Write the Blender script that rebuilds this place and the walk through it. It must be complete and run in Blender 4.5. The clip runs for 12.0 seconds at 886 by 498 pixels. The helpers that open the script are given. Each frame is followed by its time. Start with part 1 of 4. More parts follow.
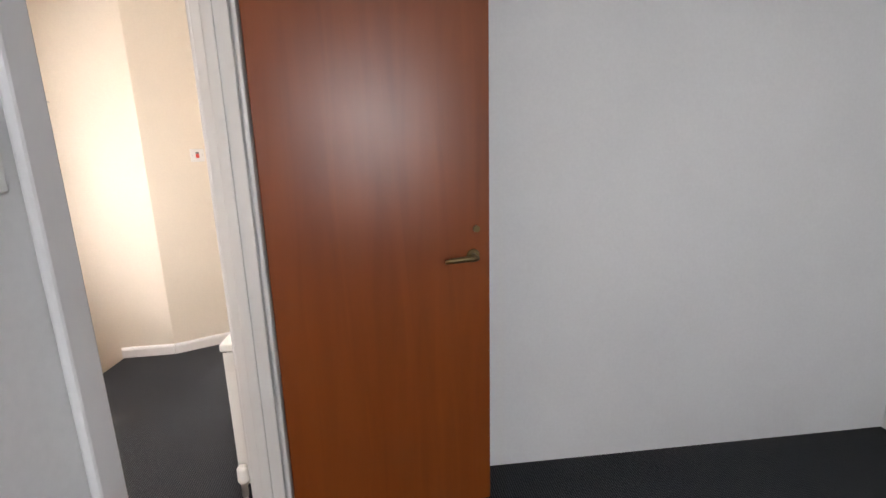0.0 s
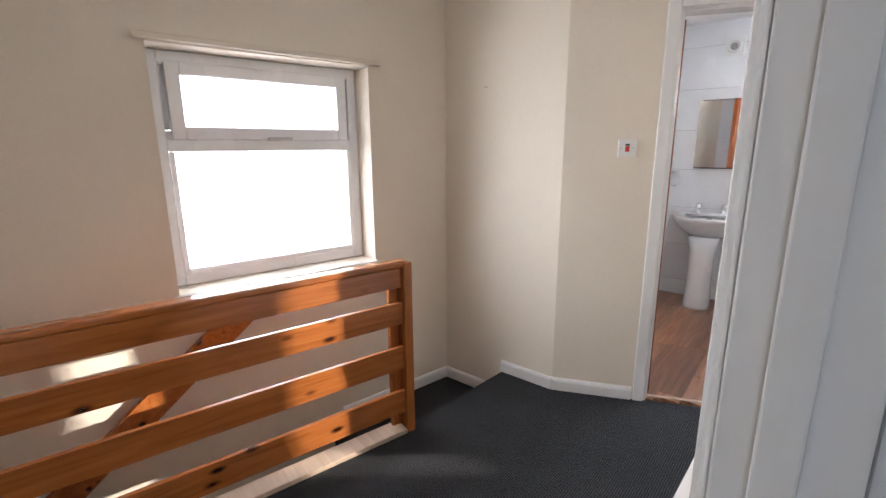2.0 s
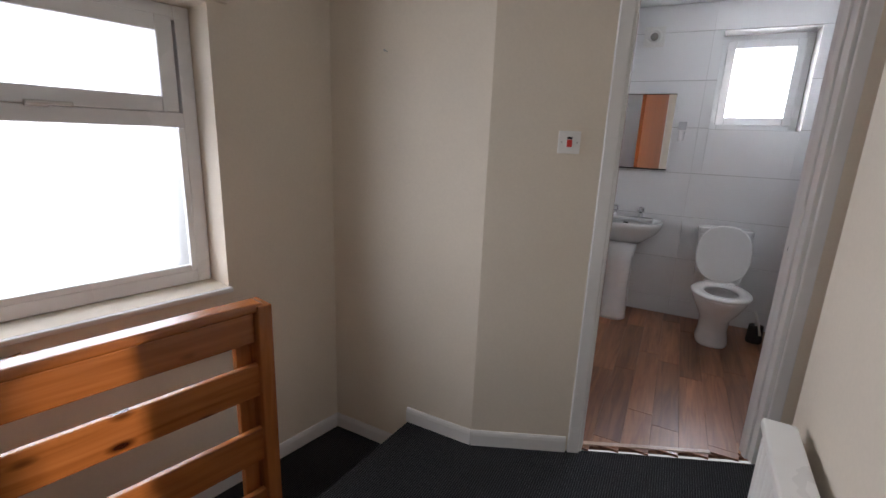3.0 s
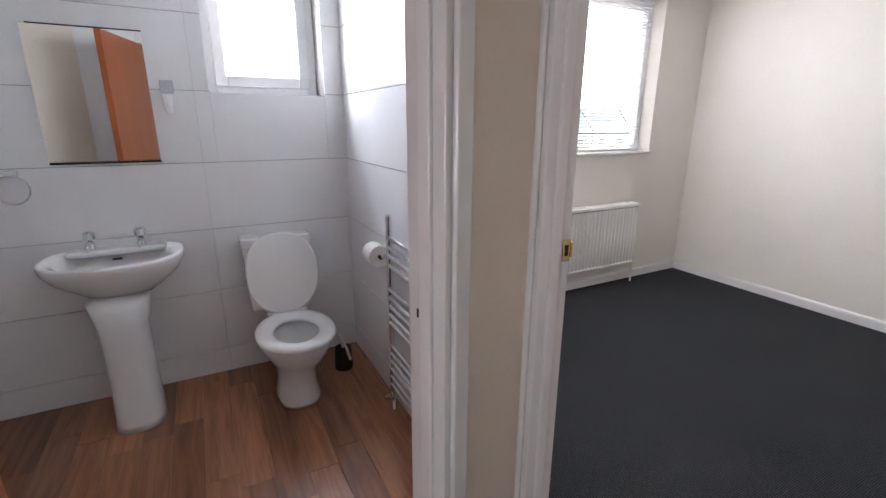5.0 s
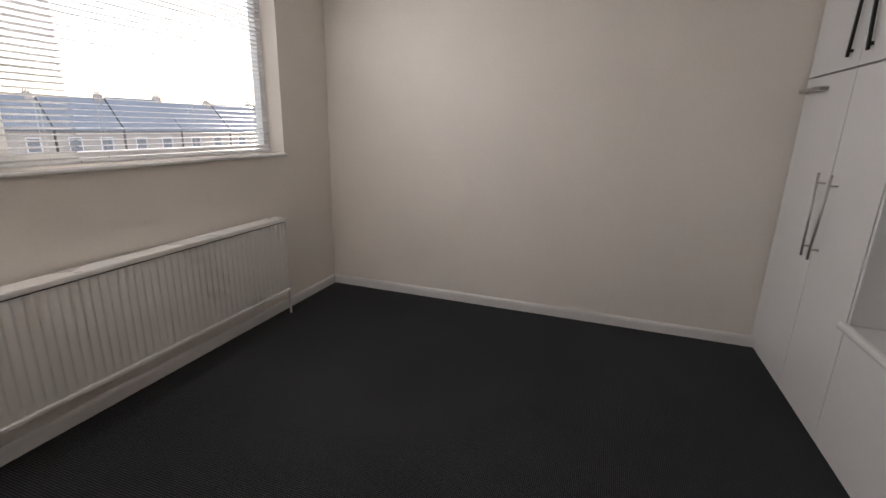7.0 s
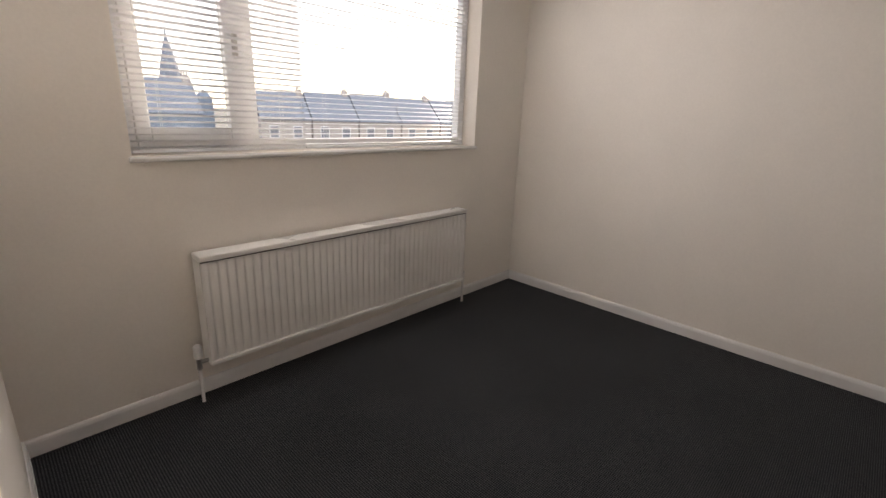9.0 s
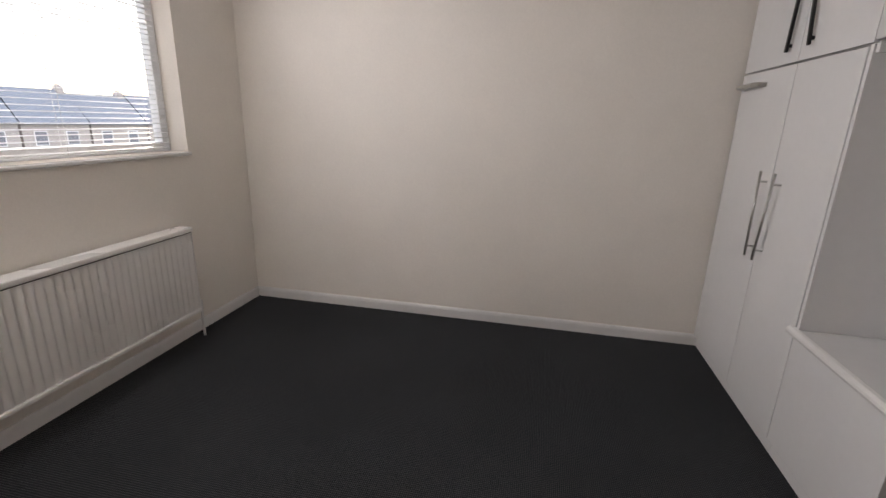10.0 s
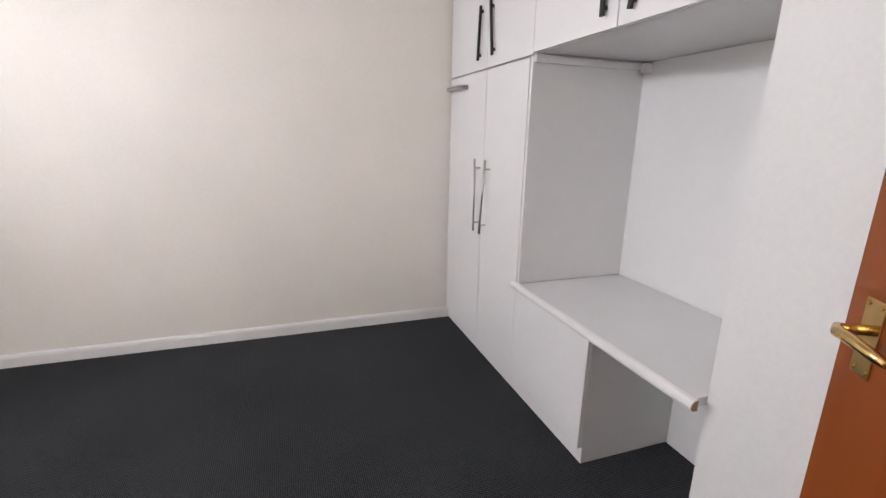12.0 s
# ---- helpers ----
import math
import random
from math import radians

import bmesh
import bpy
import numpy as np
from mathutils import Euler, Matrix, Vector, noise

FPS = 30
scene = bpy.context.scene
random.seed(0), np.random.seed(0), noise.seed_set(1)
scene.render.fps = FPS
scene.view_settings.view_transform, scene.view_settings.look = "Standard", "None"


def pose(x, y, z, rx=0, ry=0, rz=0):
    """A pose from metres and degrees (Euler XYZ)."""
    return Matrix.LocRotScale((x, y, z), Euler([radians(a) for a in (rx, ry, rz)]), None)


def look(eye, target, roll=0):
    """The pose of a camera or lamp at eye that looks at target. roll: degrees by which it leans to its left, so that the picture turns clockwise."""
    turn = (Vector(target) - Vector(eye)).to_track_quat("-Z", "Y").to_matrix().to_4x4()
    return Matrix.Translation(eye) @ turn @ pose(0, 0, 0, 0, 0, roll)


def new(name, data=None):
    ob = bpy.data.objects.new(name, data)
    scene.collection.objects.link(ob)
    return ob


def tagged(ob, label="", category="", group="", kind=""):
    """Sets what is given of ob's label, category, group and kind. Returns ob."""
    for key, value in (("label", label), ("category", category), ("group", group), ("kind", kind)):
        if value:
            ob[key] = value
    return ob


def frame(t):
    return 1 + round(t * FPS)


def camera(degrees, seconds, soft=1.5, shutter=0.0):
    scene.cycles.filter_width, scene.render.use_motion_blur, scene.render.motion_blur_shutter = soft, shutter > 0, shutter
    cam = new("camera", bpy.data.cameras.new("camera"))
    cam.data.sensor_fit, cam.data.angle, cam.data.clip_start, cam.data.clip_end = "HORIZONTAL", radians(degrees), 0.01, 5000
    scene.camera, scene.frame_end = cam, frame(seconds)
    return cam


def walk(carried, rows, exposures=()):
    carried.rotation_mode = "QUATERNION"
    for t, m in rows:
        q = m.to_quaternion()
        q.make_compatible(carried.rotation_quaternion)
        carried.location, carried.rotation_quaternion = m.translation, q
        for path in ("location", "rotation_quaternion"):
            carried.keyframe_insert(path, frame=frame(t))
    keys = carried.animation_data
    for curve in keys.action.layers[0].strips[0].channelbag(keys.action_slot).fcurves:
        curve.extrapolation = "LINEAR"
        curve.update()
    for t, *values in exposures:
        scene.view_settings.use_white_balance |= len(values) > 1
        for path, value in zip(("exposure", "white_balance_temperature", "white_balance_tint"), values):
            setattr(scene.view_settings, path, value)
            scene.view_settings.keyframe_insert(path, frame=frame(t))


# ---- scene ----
cam = camera(89.0, 12.0)
PATH = [
    (0, (0.357, -2.934, 1.388), (0.642, -1.003, 0.954), -1.5),
    (0.5, (0.35, -2.713, 1.389), (0.005, -0.791, 0.953), -2.4),
    (1, (0.266, -2.422, 1.398), (-0.452, -0.606, 0.966), -0.1),
    (1.5, (0.13, -2.188, 1.398), (-0.955, -0.566, 0.959), 0.0),
    (2, (-0.071, -1.939, 1.396), (-1.312, -0.434, 0.957), -0.4),
    (2.5, (-0.34, -1.664, 1.409), (-1.56, -0.145, 0.958), -0.1),
    (2.7, (-0.387, -1.555, 1.393), (-1.487, 0.052, 0.939), 0.7),
    (4.3, (-0.581, -0.386, 1.382), (-0.613, 1.545, 0.865), 2.0),
    (4.5, (-0.516, -0.217, 1.387), (-0.348, 1.709, 0.874), -0.3),
    (4.7, (-0.46, -0.083, 1.395), (-0.011, 1.795, 0.874), -0.3),
    (5, (-0.361, 0.093, 1.389), (0.541, 1.793, 0.846), 0.2),
    (5.2, (-0.285, 0.216, 1.39), (0.894, 1.738, 0.85), -0.3),
    (5.5, (-0.159, 0.359, 1.402), (1.317, 1.59, 0.849), -1.2),
    (6, (0.061, 0.467, 1.402), (1.746, 1.385, 0.839), 0.7),
    (6.5, (0.289, 0.519, 1.387), (2.082, 1.211, 0.835), 1.2),
    (7, (0.421, 0.643, 1.361), (2.239, 1.287, 0.833), 1.4),
    (7.5, (0.458, 0.713, 1.343), (2.247, 1.438, 0.821), 1.4),
    (7.7, (0.477, 0.74, 1.357), (2.19, 1.619, 0.816), 0.8),
    (9.3, (0.574, 0.633, 1.364), (1.954, 1.963, 0.793), 2.5),
    (9.5, (0.6, 0.647, 1.371), (2.094, 1.849, 0.804), 3.3),
    (10, (0.691, 0.694, 1.371), (2.574, 1.088, 0.825), 1.6),
    (10.5, (0.694, 0.734, 1.356), (2.619, 0.633, 0.822), 1.0),
    (11, (0.734, 0.716, 1.362), (2.622, 0.326, 0.827), 1.2),
    (11.5, (0.733, 0.7, 1.335), (2.573, 0.108, 0.821), 1.8),
    (12, (0.723, 0.696, 1.324), (2.55, 0.053, 0.824), 1.2),
]
EXPOSURES = [
    (0.0, 2.3, 6900, 17), (0.5, 2.05, 6850, 16), (1.0, 1.95, 6550, 15), (1.5, 1.85, 6300, 14), (2.0, 1.4, 6150, 14), (2.5, 0.6, 6200, 14), (2.7, 0.45, 6200, 14), (4.3, 0.15, 5950, 16),
    (4.7, 0.25, 6000, 16), (5.0, 0.7, 6100, 15), (5.5, 0.9, 6300, 15), (6.0, 1.1, 6000, 14), (6.5, 0.15, 6650, 17), (7.5, -0.42, 6750, 16), (9.3, -0.12, 7150, 18), (9.5, -0.12, 7150, 18),
    (10.0, 0.0, 6700, 17), (10.5, 0.6, 6550, 17), (11.0, 0.75, 6450, 17), (12.0, 0.82, 6400, 17),
]
walk(cam, [(t, look(eye, target, roll)) for t, eye, target, roll in PATH], EXPOSURES)
SUN_WAY = Vector((math.cos(radians(40.6)), math.sin(radians(40.6)), 0.0))
SUN_ELEVATION = radians(13.0)

# ---- light ----
world = bpy.data.worlds.new("sky")
scene.world = world
world.use_nodes = True
wn = world.node_tree
sky = wn.nodes.new("ShaderNodeTexSky")
sky.sky_type = "NISHITA"
sky.sun_disc = False
sky.dust_density = 0.25
sky.sun_elevation = SUN_ELEVATION
sky.sun_rotation = math.atan2(SUN_WAY.x, SUN_WAY.y)
wn.links.new(sky.outputs[0], wn.nodes["Background"].inputs[0])
wn.nodes["Background"].inputs[1].default_value = 0.15
# thin bright haze over the whole sky
haze = wn.nodes.new("ShaderNodeBackground")
haze.inputs[0].default_value = (0.93, 0.96, 1.0, 1)
haze.inputs[1].default_value = 2.0
both = wn.nodes.new("ShaderNodeAddShader")
wn.links.new(wn.nodes["Background"].outputs[0], both.inputs[0])
wn.links.new(haze.outputs[0], both.inputs[1])
wn.links.new(both.outputs[0], wn.nodes["World Output"].inputs[0])

sun_data = bpy.data.lights.new("sun", "SUN")
sun_data.energy, sun_data.angle, sun_data.color = 5.0, radians(0.6), (1.0, 0.9, 0.76)
sun = new("sun", sun_data)
sun_dir = Vector((SUN_WAY.x * math.cos(SUN_ELEVATION), SUN_WAY.y * math.cos(SUN_ELEVATION), math.sin(SUN_ELEVATION)))
sun.matrix_world = look(sun_dir * 60, (0, 0, 0))


def window_light(name, eye, target, width, height, watts, colour):
    d = bpy.data.lights.new(name, "AREA")
    d.shape, d.size, d.size_y, d.energy, d.color = "RECTANGLE", width, height, watts, colour
    ob = new(name, d)
    ob.matrix_world = look(eye, target)
    return ob


window_light("skylight_bedroom", (1.80, 2.832, 2.14), (1.80, 0.0, 1.5), 1.5, 0.32, 26, (0.95, 0.97, 1.0))
window_light("skylight_landing", (-2.46, -0.69, 1.3), (0, -1.16, 1.2), 1.0, 1.0, 19, (0.98, 0.98, 1.0))
window_light("skylight_bathroom", (0.01, 3.13, 1.87), (0.01, 2.0, 1.8), 0.6, 0.68, 33, (0.92, 0.96, 1.0))
window_light("skylight_room", (1.12, -5.2, 1.7), (1.12, -3, 1.3), 1.3, 1.1, 6, (0.82, 0.91, 1.0))


# ---- materials ----
def material(name, colour, rough=0.6, metal=0.0, grain=0.0, scale=30.0, bump=0.0, blotch=0.05, blotch_scale=2.0,
             coat=0.0, vary=0.0, stretch=(1, 1, 1)):
    """A surface with fine grain, broad unevenness and relief."""
    m = bpy.data.materials.new(name)
    m.use_nodes = True
    t = m.node_tree
    b = t.nodes["Principled BSDF"]
    b.inputs["Roughness"].default_value = rough
    b.inputs["Metallic"].default_value = metal
    b.inputs["Coat Weight"].default_value = coat
    b.inputs["Coat Roughness"].default_value = 0.12
    co = t.nodes.new("ShaderNodeTexCoord")
    mp = t.nodes.new("ShaderNodeMapping")
    mp.inputs["Scale"].default_value = stretch
    t.links.new(co.outputs["Object"], mp.inputs["Vector"])
    fine = t.nodes.new("ShaderNodeTexNoise")
    fine.inputs["Scale"].default_value = scale
    fine.inputs["Detail"].default_value = 6
    broad = t.nodes.new("ShaderNodeTexNoise")
    broad.inputs["Scale"].default_value = blotch_scale
    broad.inputs["Detail"].default_value = 4
    t.links.new(mp.outputs[0], fine.inputs["Vector"])
    t.links.new(co.outputs["Object"], broad.inputs["Vector"])

    def span(node, lo, hi):
        r = t.nodes.new("ShaderNodeMapRange")
        r.inputs["From Min"].default_value, r.inputs["From Max"].default_value = 0.3, 0.7
        r.inputs["To Min"].default_value, r.inputs["To Max"].default_value = lo, hi
        t.links.new(node.outputs[0], r.inputs[0])
        return r.outputs[0]

    def times(a, c):
        k = t.nodes.new("ShaderNodeMath")
        k.operation = "MULTIPLY"
        t.links.new(a, k.inputs[0])
        t.links.new(c, k.inputs[1])
        return k.outputs[0]

    value = times(span(fine, 1 - grain, 1 + grain), span(broad, 1 - blotch, 1 + blotch))
    if vary:
        info = t.nodes.new("ShaderNodeObjectInfo")
        r = t.nodes.new("ShaderNodeMapRange")
        r.inputs["To Min"].default_value, r.inputs["To Max"].default_value = 1 - vary, 1 + vary
        t.links.new(info.outputs["Random"], r.inputs[0])
        value = times(value, r.outputs[0])
    mix = t.nodes.new("ShaderNodeVectorMath")
    mix.operation = "SCALE"
    mix.inputs[0].default_value = colour
    t.links.new(value, mix.inputs["Scale"])
    t.links.new(mix.outputs[0], b.inputs["Base Color"])
    rr = t.nodes.new("ShaderNodeMath")
    rr.operation = "MULTIPLY"
    rr.inputs[1].default_value = rough
    t.links.new(span(broad, 0.85, 1.15), rr.inputs[0])
    t.links.new(rr.outputs[0], b.inputs["Roughness"])
    if bump:
        bp = t.nodes.new("ShaderNodeBump")
        bp.inputs["Strength"].default_value = bump
        bp.inputs["Distance"].default_value = 0.004
        t.links.new(fine.outputs[0], bp.inputs["Height"])
        t.links.new(bp.outputs[0], b.inputs["Normal"])
    return m


def carpet_material():
    """Dark grey corded carpet: fine ribs of light and dark loops."""
    m = bpy.data.materials.new("corded carpet")
    m.use_nodes = True
    t = m.node_tree
    b = t.nodes["Principled BSDF"]
    b.inputs["Roughness"].default_value = 0.95
    b.inputs["Specular IOR Level"].default_value = 0.15
    b.inputs["Sheen Weight"].default_value = 0.04
    b.inputs["Sheen Roughness"].default_value = 0.5
    co = t.nodes.new("ShaderNodeTexCoord")
    rib = t.nodes.new("ShaderNodeTexWave")
    rib.wave_type, rib.bands_direction, rib.wave_profile = "BANDS", "X", "SIN"
    rib.inputs["Scale"].default_value = 32.0
    rib.inputs["Distortion"].default_value = 0.5
    rib.inputs["Detail"].default_value = 2
    rib.inputs["Detail Scale"].default_value = 4
    loop = t.nodes.new("ShaderNodeTexWave")
    loop.wave_type, loop.bands_direction = "BANDS", "Y"
    loop.inputs["Scale"].default_value = 40.0
    loop.inputs["Distortion"].default_value = 3.0
    loop.inputs["Detail"].default_value = 3
    loop.inputs["Detail Scale"].default_value = 6
    fleck = t.nodes.new("ShaderNodeTexNoise")
    fleck.inputs["Scale"].default_value = 260
    broad = t.nodes.new("ShaderNodeTexNoise")
    broad.inputs["Scale"].default_value = 1.6
    broad.inputs["Detail"].default_value = 5
    for n in (rib, loop, fleck, broad):
        t.links.new(co.outputs["Object"], n.inputs["Vector"])
    mul = t.nodes.new("ShaderNodeMath")
    mul.operation = "MULTIPLY"
    t.links.new(rib.outputs["Fac"], mul.inputs[0])
    t.links.new(loop.outputs["Fac"], mul.inputs[1])
    add = t.nodes.new("ShaderNodeMath")
    add.operation = "MULTIPLY_ADD"
    add.inputs[1].default_value = 0.5
    t.links.new(fleck.outputs[0], add.inputs[0])
    t.links.new(mul.outputs[0], add.inputs[2])
    ramp = t.nodes.new("ShaderNodeValToRGB")
    ramp.color_ramp.elements[0].position, ramp.color_ramp.elements[0].color = 0.22, (0.008, 0.009, 0.011, 1)
    ramp.color_ramp.elements[1].position, ramp.color_ramp.elements[1].color = 1.0, (0.064, 0.066, 0.072, 1)
    t.links.new(add.outputs[0], ramp.inputs[0])
    r = t.nodes.new("ShaderNodeMapRange")
    r.inputs["From Min"].default_value, r.inputs["From Max"].default_value = 0.3, 0.7
    r.inputs["To Min"].default_value, r.inputs["To Max"].default_value = 0.85, 1.15
    t.links.new(broad.outputs[0], r.inputs[0])
    sc = t.nodes.new("ShaderNodeVectorMath")
    sc.operation = "SCALE"
    t.links.new(ramp.outputs[0], sc.inputs[0])
    t.links.new(r.outputs[0], sc.inputs["Scale"])
    t.links.new(sc.outputs[0], b.inputs["Base Color"])
    bp = t.nodes.new("ShaderNodeBump")
    bp.inputs["Strength"].default_value = 0.6
    bp.inputs["Distance"].default_value = 0.004
    t.links.new(add.outputs[0], bp.inputs["Height"])
    t.links.new(bp.outputs[0], b.inputs["Normal"])
    return m


def wood_material(name, dark, light, rough=0.35, knots=0.0, along="X", scale=1.0, vary=0.0, coat=0.2):
    """Wood with long grain, and with knots where wanted."""
    m = bpy.data.materials.new(name)
    m.use_nodes = True
    t = m.node_tree
    b = t.nodes["Principled BSDF"]
    b.inputs["Roughness"].default_value = rough
    b.inputs["Coat Weight"].default_value = coat
    b.inputs["Coat Roughness"].default_value = 0.2
    co = t.nodes.new("ShaderNodeTexCoord")
    mp = t.nodes.new("ShaderNodeMapping")
    k = {"X": (1, 14, 14), "Y": (14, 1, 14), "Z": (14, 14, 1)}[along]
    mp.inputs["Scale"].default_value = [scale * a for a in k]
    t.links.new(co.outputs["Object"], mp.inputs["Vector"])
    if vary:
        info = t.nodes.new("ShaderNodeObjectInfo")
        off = t.nodes.new("ShaderNodeVectorMath")
        off.operation = "SCALE"
        off.inputs[0].default_value = (40, 31, 17)
        t.links.new(info.outputs["Random"], off.inputs["Scale"])
        t.links.new(off.outputs[0], mp.inputs["Location"])
    n = t.nodes.new("ShaderNodeTexNoise")
    n.inputs["Scale"].default_value = 2.2
    n.inputs["Detail"].default_value = 7
    n.inputs["Distortion"].default_value = 0.9
    t.links.new(mp.outputs[0], n.inputs["Vector"])
    ramp = t.nodes.new("ShaderNodeValToRGB")
    ramp.color_ramp.elements[0].position, ramp.color_ramp.elements[0].color = 0.3, (*dark, 1)
    ramp.color_ramp.elements[1].position, ramp.color_ramp.elements[1].color = 0.7, (*light, 1)
    t.links.new(n.outputs[0], ramp.inputs[0])
    colour = ramp.outputs[0]
    if vary:
        r = t.nodes.new("ShaderNodeMapRange")
        r.inputs["To Min"].default_value, r.inputs["To Max"].default_value = 1 - vary, 1 + vary
        t.links.new(info.outputs["Random"], r.inputs[0])
        sc = t.nodes.new("ShaderNodeVectorMath")
        sc.operation = "SCALE"
        t.links.new(colour, sc.inputs[0])
        t.links.new(r.outputs[0], sc.inputs["Scale"])
        colour = sc.outputs[0]
    if knots:
        mk = t.nodes.new("ShaderNodeMapping")
        mk.inputs["Scale"].default_value = [knots * (4.6 if a == 1 else 11.0) for a in k]
        t.links.new(co.outputs["Object"], mk.inputs["Vector"])
        v = t.nodes.new("ShaderNodeTexVoronoi")
        v.inputs["Scale"].default_value = 1.0
        t.links.new(mk.outputs[0], v.inputs["Vector"])
        kr = t.nodes.new("ShaderNodeValToRGB")
        kr.color_ramp.elements[0].position, kr.color_ramp.elements[0].color = 0.08, (0.11, 0.06, 0.05, 1)
        kr.color_ramp.elements[1].position, kr.color_ramp.elements[1].color = 0.19, (1, 1, 1, 1)
        t.links.new(v.outputs["Distance"], kr.inputs[0])
        mul = t.nodes.new("ShaderNodeMix")
        mul.data_type, mul.blend_type = "RGBA", "MULTIPLY"
        mul.inputs[0].default_value = 1.0
        t.links.new(colour, mul.inputs[6])
        t.links.new(kr.outputs[0], mul.inputs[7])
        colour = mul.outputs[2]
    t.links.new(colour, b.inputs["Base Color"])
    bp = t.nodes.new("ShaderNodeBump")
    bp.inputs["Strength"].default_value = 0.12
    bp.inputs["Distance"].default_value = 0.002
    t.links.new(n.outputs[0], bp.inputs["Height"])
    t.links.new(bp.outputs[0], b.inputs["Normal"])
    return m


def glass_material(name, rough, tint=(1, 1, 1), bump=0.0, scale=120):
    m = bpy.data.materials.new(name)
    m.use_nodes = True
    t = m.node_tree
    b = t.nodes["Principled BSDF"]
    b.inputs["Base Color"].default_value = (*tint, 1)
    b.inputs["Transmission Weight"].default_value = 1.0
    b.inputs["Roughness"].default_value = rough
    b.inputs["IOR"].default_value = 1.45
    if bump:
        co = t.nodes.new("ShaderNodeTexCoord")
        n = t.nodes.new("ShaderNodeTexNoise")
        n.inputs["Scale"].default_value = scale
        bp = t.nodes.new("ShaderNodeBump")
        bp.inputs["Strength"].default_value = bump
        t.links.new(co.outputs["Object"], n.inputs["Vector"])
        t.links.new(n.outputs[0], bp.inputs["Height"])
        t.links.new(bp.outputs[0], b.inputs["Normal"])
    return m


CREAM = material("cream emulsion", (0.74, 0.665, 0.555), 0.75, grain=0.02, scale=90, bump=0.05, blotch=0.03)
CREAM_B = material("pale cream emulsion", (0.83, 0.785, 0.72), 0.7, grain=0.02, scale=90, bump=0.05, blotch=0.03)
WHITE_WALL = material("white emulsion", (0.76, 0.755, 0.74), 0.7, grain=0.02, scale=80, bump=0.045, blotch=0.03)
GLOSS = material("white gloss paint", (0.78, 0.77, 0.755), 0.22, grain=0.015, scale=14, bump=0.06, blotch=0.03, stretch=(1, 1, 0.2))
CEIL = material("ceiling white", (0.87, 0.86, 0.84), 0.85, grain=0.03, scale=60, bump=0.2)
CARPET = carpet_material()
PVC = material("white upvc", (0.82, 0.83, 0.84), 0.28, grain=0.01, blotch=0.02)
TILE = material("white gloss tile", (0.8, 0.8, 0.8), 0.07, grain=0.01, scale=5, bump=0.015, blotch=0.02, vary=0.02)
GROUT = material("grey grout", (0.33, 0.31, 0.29), 0.9, grain=0.1)
CERAMIC = material("white vitreous china", (0.82, 0.82, 0.81), 0.08, grain=0.0, blotch=0.01)
SEAT = material("white plastic seat", (0.8, 0.79, 0.77), 0.2, blotch=0.01)
CHROME = material("chrome", (0.75, 0.76, 0.78), 0.12, 1.0, blotch=0.02)
STEEL = material("brushed steel", (0.5, 0.49, 0.47), 0.32, 1.0, grain=0.05, scale=200)
AGED = material("aged brass", (0.22, 0.16, 0.08), 0.38, 1.0, grain=0.1, scale=60, blotch=0.1)
BRASS = material("worn brass", (0.72, 0.5, 0.2), 0.25, 1.0, grain=0.08, scale=60, blotch=0.12, blotch_scale=25)
BLACK = material("black metal", (0.012, 0.012, 0.013), 0.4, 0.3)
PANE_FAR = material("distant window pane", (0.2, 0.22, 0.25), 0.15)
DARK = material("dark void", (0.02, 0.018, 0.016), 0.9)
RADIATOR = material("white radiator enamel", (0.84, 0.83, 0.8), 0.3, blotch=0.03)
LAMINATE_W = material("white melamine", (0.79, 0.785, 0.78), 0.2, grain=0.01, blotch=0.02)
LAMINATE_G = material("worktop white", (0.77, 0.765, 0.76), 0.1, grain=0.01, blotch=0.02, coat=0.3)
CHIP = material("bare chipboard", (0.3, 0.17, 0.09), 0.9, grain=0.2, scale=150)
SLAT = material("blind slat", (0.8, 0.81, 0.83), 0.4, blotch=0.02)
PLASTIC = material("white plastic", (0.78, 0.77, 0.74), 0.3, blotch=0.02)
RED = material("red rocker", (0.55, 0.03, 0.02), 0.3)
TISSUE = material("toilet paper", (0.8, 0.79, 0.77), 0.95, grain=0.03, scale=80, bump=0.2)
PINE_V = wood_material("varnished pine upright", (0.26, 0.08, 0.017), (0.4, 0.135, 0.035), 0.22, along="Z", coat=0.5)
PINE_PALE = wood_material("bare worn pine", (0.5, 0.36, 0.25), (0.62, 0.48, 0.36), 0.5, along="Y", coat=0.1)
DOORWOOD = wood_material("brown door veneer", (0.215, 0.049, 0.0085), (0.265, 0.063, 0.0115), 0.31, along="Z", scale=0.5, coat=0.0)
OAK = wood_material("oak laminate board", (0.17, 0.066, 0.03), (0.34, 0.15, 0.072), 0.3, along="Y", vary=0.3, coat=0.2)
FROST = glass_material("frosted glass", 0.5, (0.5, 0.505, 0.515), 0.25, 60)
FROST_B = glass_material("frosted bathroom glass", 0.5, (0.9, 0.92, 0.95), 0.25, 60)
CLEAR = glass_material("clear glass", 0.0)
MIRROR = material("mirror silver", (0.9, 0.9, 0.9), 0.01, 1.0, blotch=0.0)
# distance haze is put into these colours: stone and slate blued, brick paled
STONE_HAZED = material("haze-blued stone", (0.2, 0.25, 0.32), 0.9, grain=0.1, scale=2)
SLATE_HAZED = material("slate roof", (0.17, 0.2, 0.25), 0.7, grain=0.1, scale=3)
BRICK_HAZED = material("haze-paled brick", (0.42, 0.39, 0.37), 0.9, grain=0.15, scale=4)
FIELD = material("town ground", (0.16, 0.15, 0.13), 0.95, grain=0.1, scale=0.1)


